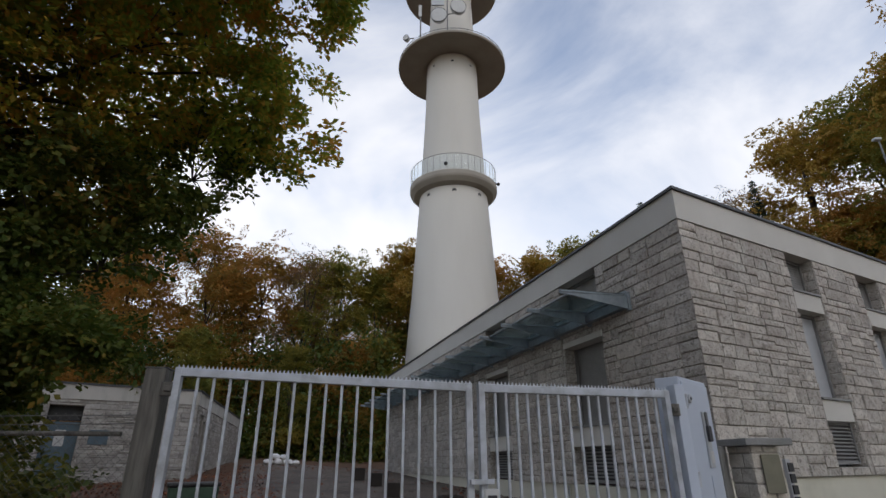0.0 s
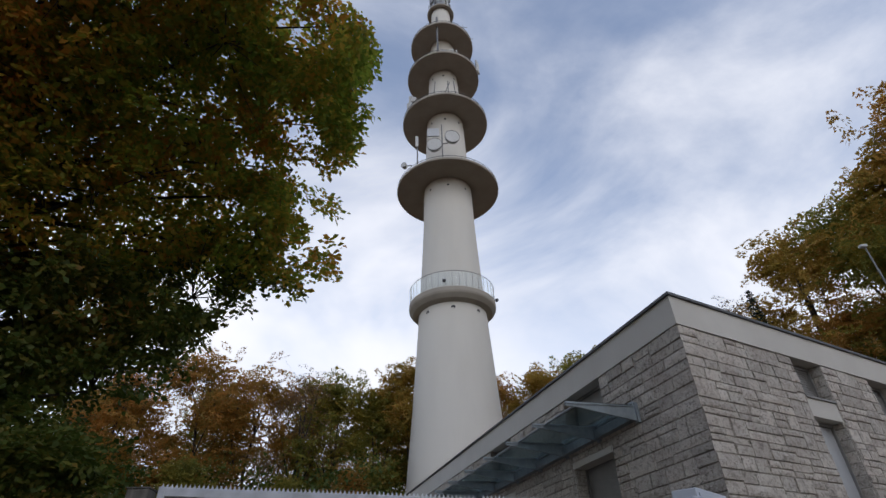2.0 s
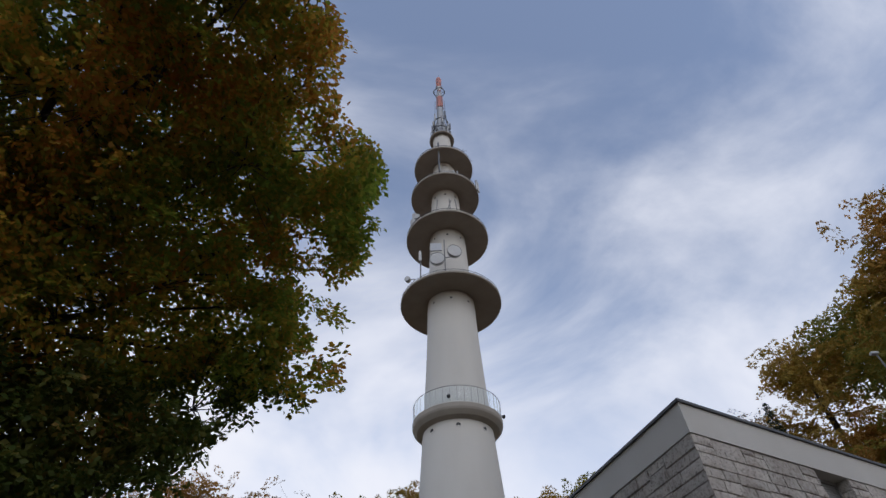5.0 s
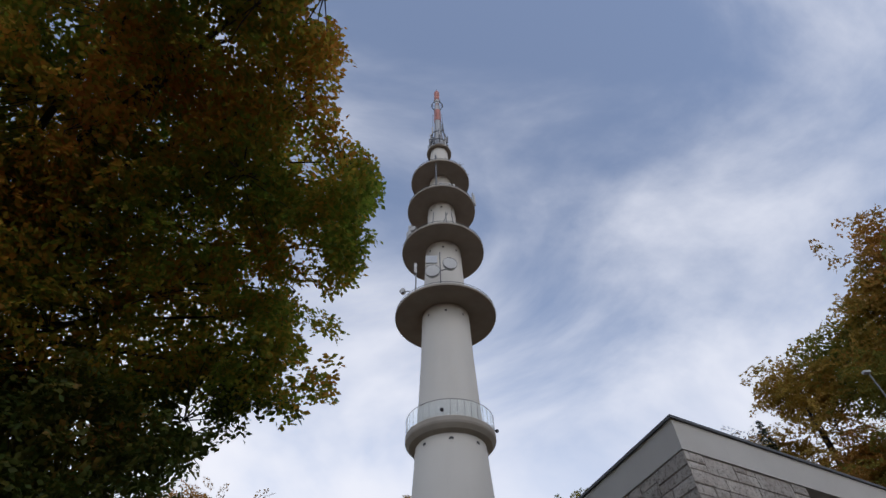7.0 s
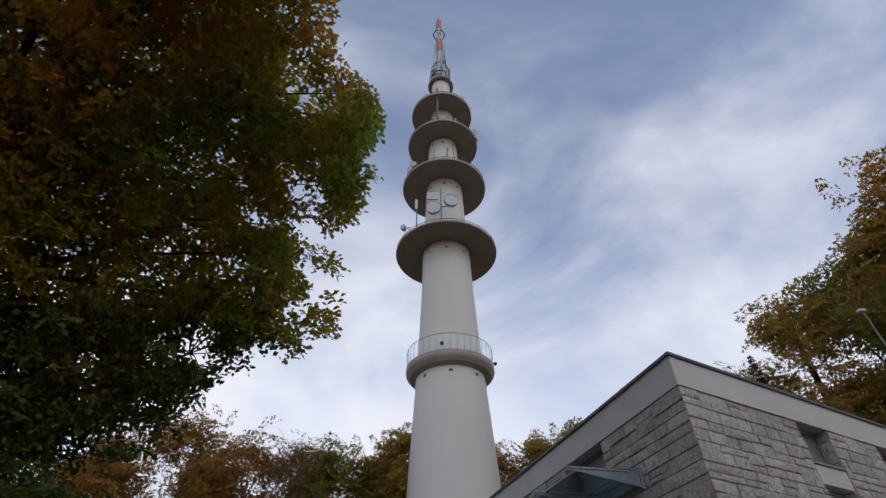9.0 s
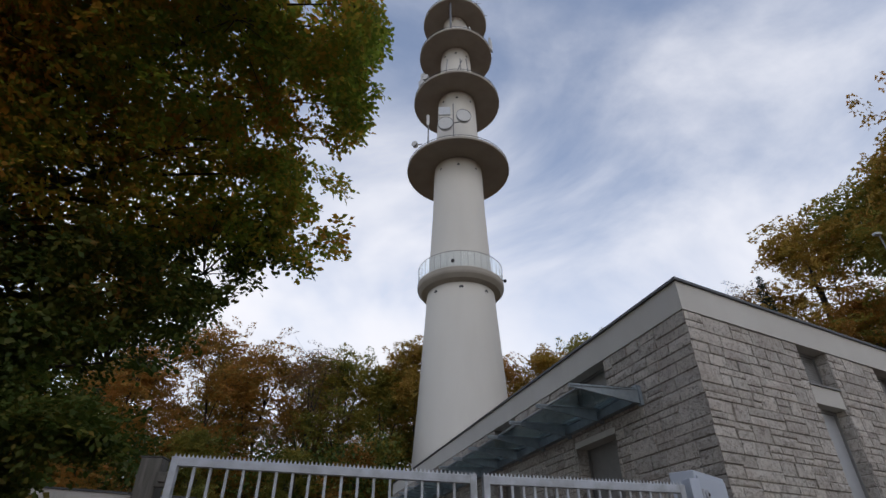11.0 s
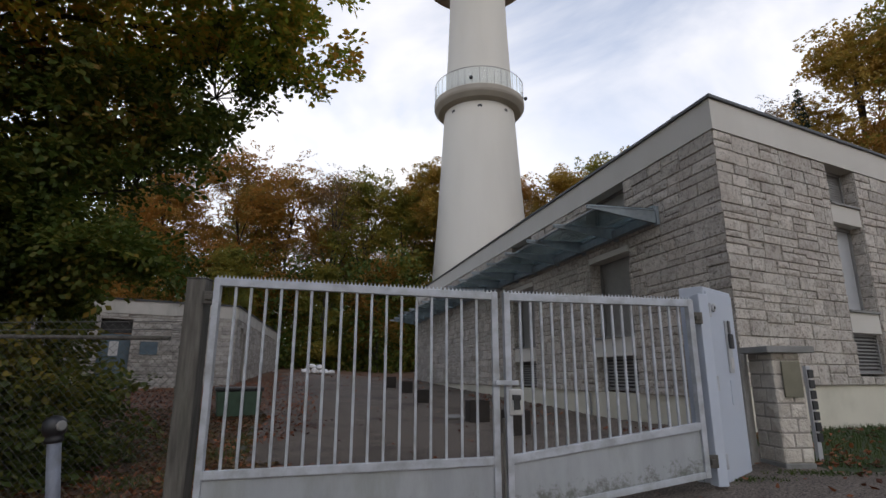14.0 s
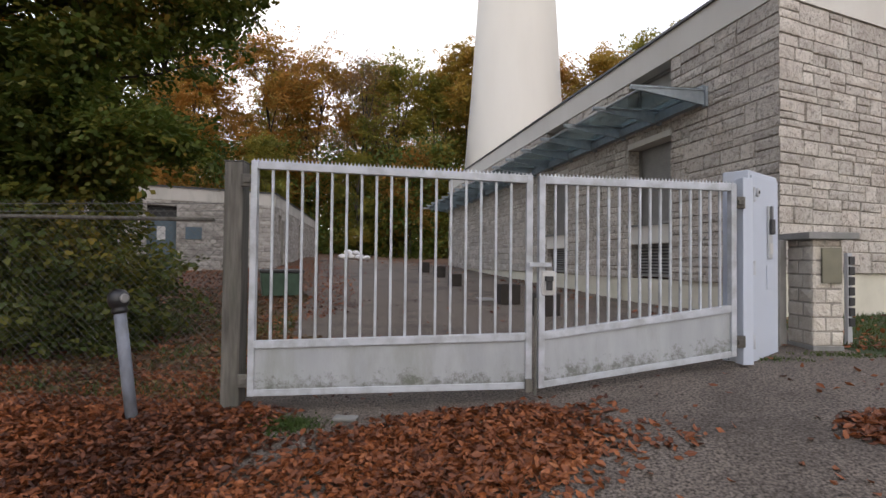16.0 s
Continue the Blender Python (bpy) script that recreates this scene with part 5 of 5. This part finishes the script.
for key, mat, hgt, wid, cl, per, size, lab in (
        ("rust", LEAF_RUST, 24, 6.2, 760, 64, 0.215, "tall beech with rust-brown autumn leaves"),
        ("olive", LEAF_OLIVE, 24, 5.9, 760, 64, 0.215, "tall tree with olive and yellow autumn leaves"),
        ("gold", LEAF_GOLD, 24, 5.7, 760, 64, 0.215, "tall tree turning golden yellow"),
        ("bare", LEAF_BARE, 24, 5.2, 420, 40, 0.16, "half-bare tree with thin brown twigs")):
    KINDS[key] = broadleaf(hgt, wid, mat, len(key) * 7 + ord(key[0]), cl, per, size, label=lab)
    KINDS[key].location = (0, 0, 0)
rows_of_trees = [
    (-37, 40, 21, "rust", 10), (-31, 44, 20, "olive", 70), (-25.5, 41, 21, "rust", 130), (-20.5, 44, 23.5, "rust", 200), (-16.8, 46.5, 22.5, "rust", 20),
    (-12.6, 46, 22.5, "bare", 40), (-9.8, 47.5, 22, "olive", 300), (-6.4, 48.5, 21, "olive", 90), (-3.2, 49, 24.5, "gold", 160), (0.6, 56, 22, "olive", 10),
    (5.5, 54, 24, "rust", 230), (9.5, 52, 24.5, "gold", 280), (14, 53, 23, "olive", 330), (-23, 53, 24, "olive", 30), (-14, 56, 25, "rust", 75), (-6, 58, 25, "rust", 120),
    (-29, 34, 15, "rust", 250), (-33, 52, 24, "gold", 15), (-18, 38.5, 12, "olive", 140), (-11.5, 41, 11, "olive", 260), (-7.5, 42.5, 12, "rust", 50), (-22.5, 33, 10, "rust", 190), (-4.2, 43.5, 9.5, "olive", 220), (-26, 24, 12, "rust", 100),
]
for x, y, tz, key, turn in rows_of_trees:
    stand(x, y, tz, KINDS[key], 24.0, turn)
for x, y, tz, key, turn in ((28.4, 36.6, 26.8, "gold", 15), (32.2, 33.0, 28.0, "olive", 100), (35.2, 30.5, 31.0, "gold", 60), (37.6, 27.6, 33.5, "rust", 210), (40, 24.5, 35, "rust", 320), (23.8, 39.2, 21.8, "bare", 200), (22.0, 40.8, 21.3, "bare", 120), (31, 30, 22, "olive", 170), (36, 23, 30, "olive", 240), (28, 33, 18, "rust", 300), (13.5, 45.5, 19.0, "gold", 205)):
    stand(x, y, tz, KINDS[key], 24.0, turn)
# unseen trees added round the drive to keep sky light off the walls
for x, y, tz, key, turn in ((-24, -20, 24, "olive", 0), (-9, -31, 25, "rust", 60), (6, -32, 25, "gold", 120), (19, -25, 25, "olive", 200), (30, -12, 24, "rust", 250), (-21, 11, 22, "olive", 90), (-20, -2, 22, "rust", 40)):
    stand(x, y, tz, KINDS[key], 24.0, turn)
for k in KINDS.values():
    for o in (*k.children_recursive, k):
        bpy.data.objects.remove(o)


under = []
for i in range(3800):
    x = rng.uniform(-42, 13)
    y = 40 + rng.uniform(0, 16) - 0.25 * max(0, -x - 12) + (12 if x > -4.5 else 0)
    under.append((x, y, lift(x, y) + rng.random() ** 1.6 * 9.0))
tagged(scatter_leaves("undergrowth", under[::2], 46, (0.9, 0.7, 0.6), 0.26, LEAF_LOW, None, 77, plain=True), "dense dark green shrubs and saplings at the wood's edge", "undergrowth", kind="stuff")
tagged(scatter_leaves("undergrowth", under[1::2], 46, (0.7, 0.7, 0.9), 0.22, LEAF_LOW, None, 78, plain=True), "dark green beech saplings at the wood's edge", "undergrowth", kind="stuff")


def spruce(x, y, top_z, seed):
    """A slender spruce: whorls of drooping boughs set with needles."""
    rnd = random.Random(seed)
    g = lift(x, y)
    h = top_z + 0.042 * math.hypot(x, y) - g
    top = thing("spruce", (x, y, g), "dark slender spruce tree", "tree")
    bm = tube(bmesh.new(), [(0, 0, -0.5), (0, 0, h * 0.985)], [h * 0.011, 0.015], 7)
    cl = []
    z = h
    while z > h * 0.35:
        q = (h - z) / h
        reach = 0.08 + 3.4 * q
        n = 5 + int(q * 5)
        for i in range(n):
            a = rnd.uniform(0, 6.3) if q < 0.04 else i * 6.283 / n + rnd.uniform(-0.3, 0.3)
            r = reach * rnd.uniform(0.7, 1.15)
            tip = Vector((r * math.cos(a), r * math.sin(a), z - 0.42 * r))
            tube(bm, [(0, 0, z), tip * 0.5 + Vector((0, 0, z * 0.5)), tip], [0.02, 0.012, 0.005], 4, False)
            m = max(1, int(r / 0.17))
            cl += [Vector((0, 0, z)).lerp(tip, (k + 1) / m) for k in range(m)]
        z -= 0.30 + 0.35 * q
    part("trunk", bm, BARK, top, "straight trunk with drooping boughs")
    scatter_leaves("crown", cl, 16, (0.09, 0.09, 0.06), 0.14, NEEDLES, top, seed, 0.6)


for x, y, tz, sd in ((24.9, 37.6, 20.8, 1), (17.4, 41.8, 21.0, 2), (16.2, 42.4, 19.4, 3), (19.0, 43.5, 20.6, 4), (14.6, 43.6, 18.4, 5)):
    spruce(x, y, tz, sd)

# the beech beside the drive: its crown hangs over like a dome
beech = thing("beech_tree", (-10.2, 6.4, 0), "large beech with dense green and rusty leaves over the fence", "tree")
rnd = random.Random(21)
HUB = Vector((0.0, 0.0, 1.6))
# height angle and bearing, in degrees, of the crown's rim
RIM = [(1.0, -37.0), (8.0, -36.0), (12.0, -34.0), (14.9, -32.3), (17.3, -30.3), (19.8, -28.8), (21.2, -27.2), (24.0, -25.5), (26.0, -22.5), (28.1, -19.7), (30.0, -17.0), (31.9, -13.0), (33.5, -13.6), (36.6, -12.5), (38.7, -13.6), (41.0, -15.0), (43.6, -12.8), (46.7, -10.0), (48.7, -9.4), (50.5, -10.5), (53.2, -11.0), (56.2, -8.3), (58.2, -18.0), (59.9, -20.0), (62.0, -23.0), (66.0, -20.6), (68.5, -25.4), (71.0, -30.0), (76.0, -36.0), (86.0, -45.0)]


def rim_at(el):
    for (e0, a0), (e1, a1) in zip(RIM, RIM[1:]):
        if e0 <= el <= e1:
            return a0 + (a1 - a0) * (el - e0) / (e1 - e0)
    return RIM[0][1] if el < RIM[0][0] else RIM[-1][1]


def aim(az, el, dist):
    a, e = radians(az), radians(el)
    return HUB + Vector((math.sin(a) * math.cos(e), math.cos(a) * math.cos(e), math.sin(e))) * dist


clusters = []
while len(clusters) < 6600:
    el = math.degrees(math.asin(rnd.uniform(math.sin(radians(1.0)), math.sin(radians(86))))) if len(clusters) % 9 else rnd.uniform(1.0, 27.0)
    rim = rim_at(el)
    inward = (rnd.random() ** 0.9) * 60.0 if len(clusters) % 5 else abs(rnd.gauss(0, 9.0))
    az = rim - 1.0 / math.cos(radians(min(el, 75))) - inward
    dist = 9.4 + rnd.uniform(-1.2, 2.6) + 0.02 * inward
    if el < 16 and dist < 8.6:
        dist = 8.6 + rnd.random()
    p = aim(az, el, dist)
    if p.x < -13 or inward < 10 and rnd.random() > 0.52 + 0.05 * inward:
        continue
    q = aim(az, el, 10.0)
    full = 0.5 * noise.noise(p * 0.62) + 0.7 * noise.noise(q * 1.5) + 0.8 * noise.noise(q * 3.1) + 0.012 * min(inward, 32)
    if full < (0.10 if el < 27 else 0.24 if inward < 13 else 0.20 if inward < 30 else 0.12):
        continue
    clusters.append(p)
trunk_path = [Vector((-10.2, 6.4, -0.4)), Vector((-10.0, 6.4, 3)), Vector((-9.6, 6.5, 6)), Vector((-9.0, 6.5, 9)), Vector((-8.0, 6.3, 12)), Vector((-6.5, 5.6, 14.5))]
bm = bmesh.new()
tube(bm, trunk_path, [0.42, 0.36, 0.30, 0.23, 0.14, 0.05], 12)
tips = []
for i in range(30):
    el = 6 + 74 * (i + 0.5) / 30
    az = rim_at(el) - (3.5 if i % 3 else 22) - 5 * rnd.random()
    tips.append(aim(az, el, 9.6 + rnd.uniform(-0.6, 1.4)))


def beech_start(tip):
    q = max(1.5, min(13.5, tip.z - 1.5))
    for a, b in zip(trunk_path, trunk_path[1:]):
        if a.z <= q <= b.z:
            return a.lerp(b, (q - a.z) / (b.z - a.z))
    return trunk_path[-1]


limbs(bm, beech_start, tips, rnd, 0.085, clusters[::4])
shift = Vector((-10.2, 6.4, 0))
bmesh.ops.transform(bm, matrix=Matrix.Translation(-shift), verts=bm.verts)
part("trunk", bm, BARK, beech, "dark trunk with spreading limbs", True)
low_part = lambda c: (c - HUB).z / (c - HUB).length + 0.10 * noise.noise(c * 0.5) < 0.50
sprays("crown", [c - shift for c in clusters if not low_part(c)], 46, 0.66, 0.100, LEAF_NEAR, beech, 5, 0.5)
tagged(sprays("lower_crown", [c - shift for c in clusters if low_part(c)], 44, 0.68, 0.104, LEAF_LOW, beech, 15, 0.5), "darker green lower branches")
inner = []
while len(inner) < 1150:
    el = math.degrees(math.asin(rnd.uniform(math.sin(radians(18.0)), math.sin(radians(58)))))
    q = aim(rim_at(el) - 13 - 52 * rnd.random(), el, rnd.uniform(11.5, 13.5))
    if q.x > -14:
        inner.append(q - shift)
sprays("inner_crown", inner, 46, 1.4, 0.14, LEAF_NEAR, beech, 6, 0.5)

hang = []
for i in range(190):
    q = rnd.random()
    hang.append(Vector((-6.3 + 2.35 * q + rnd.gauss(0, 0.12), 6.25 + rnd.gauss(0, 0.3), 3.50 - 0.50 * q * q + rnd.gauss(0, 0.42) * (1.15 - q))) - shift)
branch = part("branch", tube(bmesh.new(), bent((0.2, 0.0, 4.2), (6.2, -0.1, 3.1), rnd, 0.05), [0.07, 0.055, 0.04, 0.03, 0.02, 0.008], 7), BARK, beech, "drooping lower branch", True)
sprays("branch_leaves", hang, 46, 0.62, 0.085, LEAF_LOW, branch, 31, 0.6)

# leafy hedge behind the fence
hedge = thing("hedge_shrub", (-6.2, 6.2, 0.45), "leafy green shrub growing through the wire fence", "shrub")
cl = []
for i in range(820):
    x = -4.25 - 4.2 * rnd.random() ** 0.8
    cap = 1.0 if x > -4.9 else 1.5 if x > -5.4 else 3.6
    z = 0.15 + cap * rnd.random()
    y = 5.7 + rnd.gauss(0, 0.45) + (0.4 if x > -5 else 0)
    cl.append(Vector((x + 6.2, y - 6.2, z)))
for i in range(0, 560, 14):
    c = cl[i]
    part("stem", tube(bmesh.new(), bent((c.x * 0.5, c.y * 0.3, -0.1), c, rnd, 0.12), [0.025, 0.02, 0.016, 0.012, 0.008, 0.005], 5), BARK, hedge)
sprays("foliage", cl, 46, 0.62, 0.10, LEAF_BUSH, hedge, 8, 0.4)

# ---- fallen leaves and grass ----


def fallen(name, spots, seed, label, size=0.062, mat=LEAF_FALLEN):
    r = random.Random(seed)
    verts, faces = [], []
    for x, y, up in spots:
        s = size * r.uniform(0.6, 1.25)
        m = Matrix.Translation((x, y, lift(x, y) + 0.012 + up)) @ Matrix.Rotation(r.uniform(0, 6.3), 4, "Z") @ Matrix.Rotation(r.gauss(0, 0.5), 4, "X") @ Matrix.Rotation(r.gauss(0, 0.42), 4, "Y")
        k = len(verts)
        cup = r.uniform(-0.1, 0.25) * s
        verts += [m @ Vector(p) for p in ((-s * 0.5, 0, 0), (-s * 0.1, s * 0.28, cup), (s * 0.25, s * 0.2, cup), (s * 0.5, 0, 0.01), (s * 0.25, -s * 0.2, cup), (-s * 0.1, -s * 0.28, cup))]
        faces += [(k, k + 3, k + 2, k + 1), (k, k + 5, k + 4, k + 3)]
    ob = raw(name, verts, faces, mat)
    return tagged(ob, label, "leaves", kind="stuff")


spots = []
for i in range(165000):
    x, y = rnd.uniform(-7.5, 3.2), rnd.uniform(-0.6, 5.0)
    n1 = noise.noise((x * 0.9, y * 0.9, 5.0)) + 0.5 * noise.noise((x * 2.6, y * 2.6, 1.0))
    bed = smooth_step(-1.5, -2.0, x + 0.18 * n1) * (1 if y < 4.1 else 0.5 if x < -2.3 else 0)
    drift = smooth_step(0.55, 0.28, math.hypot((x + 0.22) / 1.30, (y - 3.45) / 0.95) * 0.5 + 0.16 * n1)
    front = smooth_step(2.9, 2.4, y + 0.4 * n1) * smooth_step(1.1, 0.1, x + 0.7 * n1)
    drift2 = 0.8 * smooth_step(0.5, 0.3, math.hypot((x - 2.28) / 0.36, (y - 3.35) / 0.34) * 0.5 + 0.12 * n1)
    edge = smooth_step(4.2, 3.95, y - 0.1 * x)
    p = max(bed, drift * edge, front, drift2)
    p *= smooth_step(-0.5, 1.6, y + 0.6 * n1)
    if rnd.random() < p * 0.95 or rnd.random() < 0.004:
        spots.append((x, y, rnd.random() * 0.035 * p))
fallen("fallen_leaves", spots, 4, "rust-brown beech leaves fallen in drifts on the drive")
spots = []
for i in range(52000):
    x, y = rnd.uniform(-14, 4), 4.3 + 27.7 * rnd.random() ** 1.4
    n1 = noise.noise((x * 0.6, y * 0.6, 9.0))
    on = on_road(x, y)
    far = smooth_step(23, 28, y)
    near_edge = smooth_step(1.1, 0.2, abs(x - (-2.5 - 0.33 * (y - 7)))) if y > 5.5 else 0
    p = 0.75 if not on else 0.015 + 0.8 * near_edge * (n1 > -0.25) + 0.9 * far + 0.4 * smooth_step(2.0, 0.8, 3.84 - 0.328 * (y - 7.9) - x) * (n1 > 0)
    if x < 3.79 - 0.328 * (y - 7.9) and rnd.random() < p * smooth_step(34, 12, y) + 0.0:
        spots.append((x, y, rnd.random() * 0.02))
for i in range(260):
    x, y = rnd.uniform(3.4, 7.0), rnd.uniform(5.4, 8.5)
    if (x - 3.84) * -0.497 + (y - 7.9) * 0.868 < -0.1:
        spots.append((x, y, 0.03 + rnd.random() * 0.02))
fallen("fallen_leaves", spots, 5, "brown leaves scattered over the yard, lawn and verge", 0.075)
spots = []
for i in range(36000):
    x, y = rnd.uniform(-10, -2.2), rnd.uniform(4.1, 12.5)
    if not on_road(x, y) and rnd.random() < 0.35 + 0.65 * smooth_step(-0.2, 0.3, noise.noise((x * 0.8, y * 0.8, 2.0))):
        spots.append((x, y, rnd.random() * 0.025))
fallen("fallen_leaves", spots, 6, "small olive-brown leaves covering the verge behind the fence", 0.066, LEAF_DRY)

verts, faces = [], []
for i in range(14000):
    x = rnd.uniform(3.35, 9.0)
    y = rnd.uniform(5.4, 11.0)
    if not (y > 5.42 + 0.06 * (x - 3.3) and (x - 3.84) * -0.497 + (y - 7.9) * 0.868 < -0.06):
        continue
    h = rnd.uniform(0.04, 0.10)
    a = rnd.uniform(0, 6.3)
    dx, dy = 0.006 * math.cos(a), 0.006 * math.sin(a)
    lx, ly = rnd.gauss(0, 0.025), rnd.gauss(0, 0.025)
    z = lift(x, y)
    k = len(verts)
    verts += [(x - dx, y - dy, z), (x + dx, y + dy, z), (x + lx, y + ly, z + h)]
    faces.append((k, k + 1, k + 2))
for i in range(15000):
    x, y = rnd.uniform(-7.5, -2.25), rnd.uniform(4.15, 9.5)
    if on_road(x, y) or noise.noise((x * 1.3, y * 1.3, 8.0)) + 0.4 * noise.noise((x * 5, y * 5, 8.0)) < 0.08:
        continue
    h = rnd.uniform(0.03, 0.11)
    a = rnd.uniform(0, 6.3)
    dx, dy = 0.008 * math.cos(a), 0.008 * math.sin(a)
    z = lift(x, y)
    k = len(verts)
    verts += [(x - dx, y - dy, z), (x + dx, y + dy, z), (x + rnd.gauss(0, 0.035), y + rnd.gauss(0, 0.035), z + h)]
    faces.append((k, k + 1, k + 2))
tagged(raw("grass", verts, faces, GRASS), "short green grass beside the wall and behind the fence", "grass", kind="stuff")

# ---- threshold, moss and lamp ----
EDGE_STONE = material("mossy_stone", (0.085, 0.082, 0.06), (0.05, 0.05, 0.035), 0.95, scale=8, bump=0.4)
edging = thing("edging", (0, 0, 0), "dark stone edging along the yard verge", "kerb")
for i in range(9):
    y0 = 6.4 + 0.62 * i
    x0 = -2.80 - 0.334 * (y0 - 6.4)
    z = lift(x0, y0)
    part("edging_stone", box(bmesh.new(), (-0.05, 0.0, -0.1), (0.05, 0.60, 0.035 + 0.008 * (i % 3)), 0.012, m=pose(x0, y0, z, 0, 0, 18.5)), EDGE_STONE, edging)
for x, y, w2, l2, r2 in ((-0.38, 11.7, 0.35, 0.8, 10), (-0.10, 11.4, 0.25, 0.5, 40)):
    slab = new("paving_stone", finish("paving_stone", box(bmesh.new(), (-w2 / 2, -l2 / 2, 0.0), (w2 / 2, l2 / 2, 0.03), 0.01), CAP_STONE))
    slab.matrix_world = pose(x, y, lift(x, y), 0, 0, r2)
    tagged(slab, "grey broken slab lying on the yard", "slab")
verts, faces = [], []
for cx, cy, n, sx, sy in ((-1.72, 3.80, 2200, 0.17, 0.075), (2.3, 4.98, 160, 0.2, 0.05), (3.1, 5.24, 260, 0.25, 0.05)):
    for i in range(n):
        x, y = rnd.gauss(cx, sx), rnd.gauss(cy, sy)
        h = rnd.uniform(0.010, 0.032)
        a = rnd.uniform(0, 6.3)
        z = lift(x, y) + 0.004
        k = len(verts)
        verts += [(x - 0.008 * math.cos(a), y - 0.008 * math.sin(a), z), (x + 0.008 * math.cos(a), y + 0.008 * math.sin(a), z), (x + rnd.gauss(0, 0.015), y + rnd.gauss(0, 0.015), z + h)]
        faces.append((k, k + 1, k + 2))
tagged(raw("moss", verts, faces, GRASS), "green moss and weeds at the foot of the posts", "moss", kind="stuff")
tile = new("paving_stone", finish("paving_stone", box(bmesh.new(), (-0.09, -0.05, 0.0), (0.09, 0.05, 0.03), 0.012), CAP_STONE))
tile.location = (-1.2, 3.93, lift(-1.2, 3.93) + 0.002)
tagged(tile, "small loose grey paving stone by the gate", "stone")
LX, LY, LTOP = 18.10, 18.67, 14.03
lamp_post = thing("lamp_post", (LX, LY, lift(LX, LY)), "tall slim pale lamp post on the slope", "lamp post")
lz = LTOP - lift(LX, LY)
part("pole", tube(bmesh.new(), [(0, 0, -0.3), (0, 0, lz)], [0.07, 0.03], 12), ANT_GREY, lamp_post)
part("head", box(bmesh.new(), (-0.22, -0.10, lz), (0.08, 0.10, lz + 0.12), 0.04), ANT_WHITE, lamp_post)
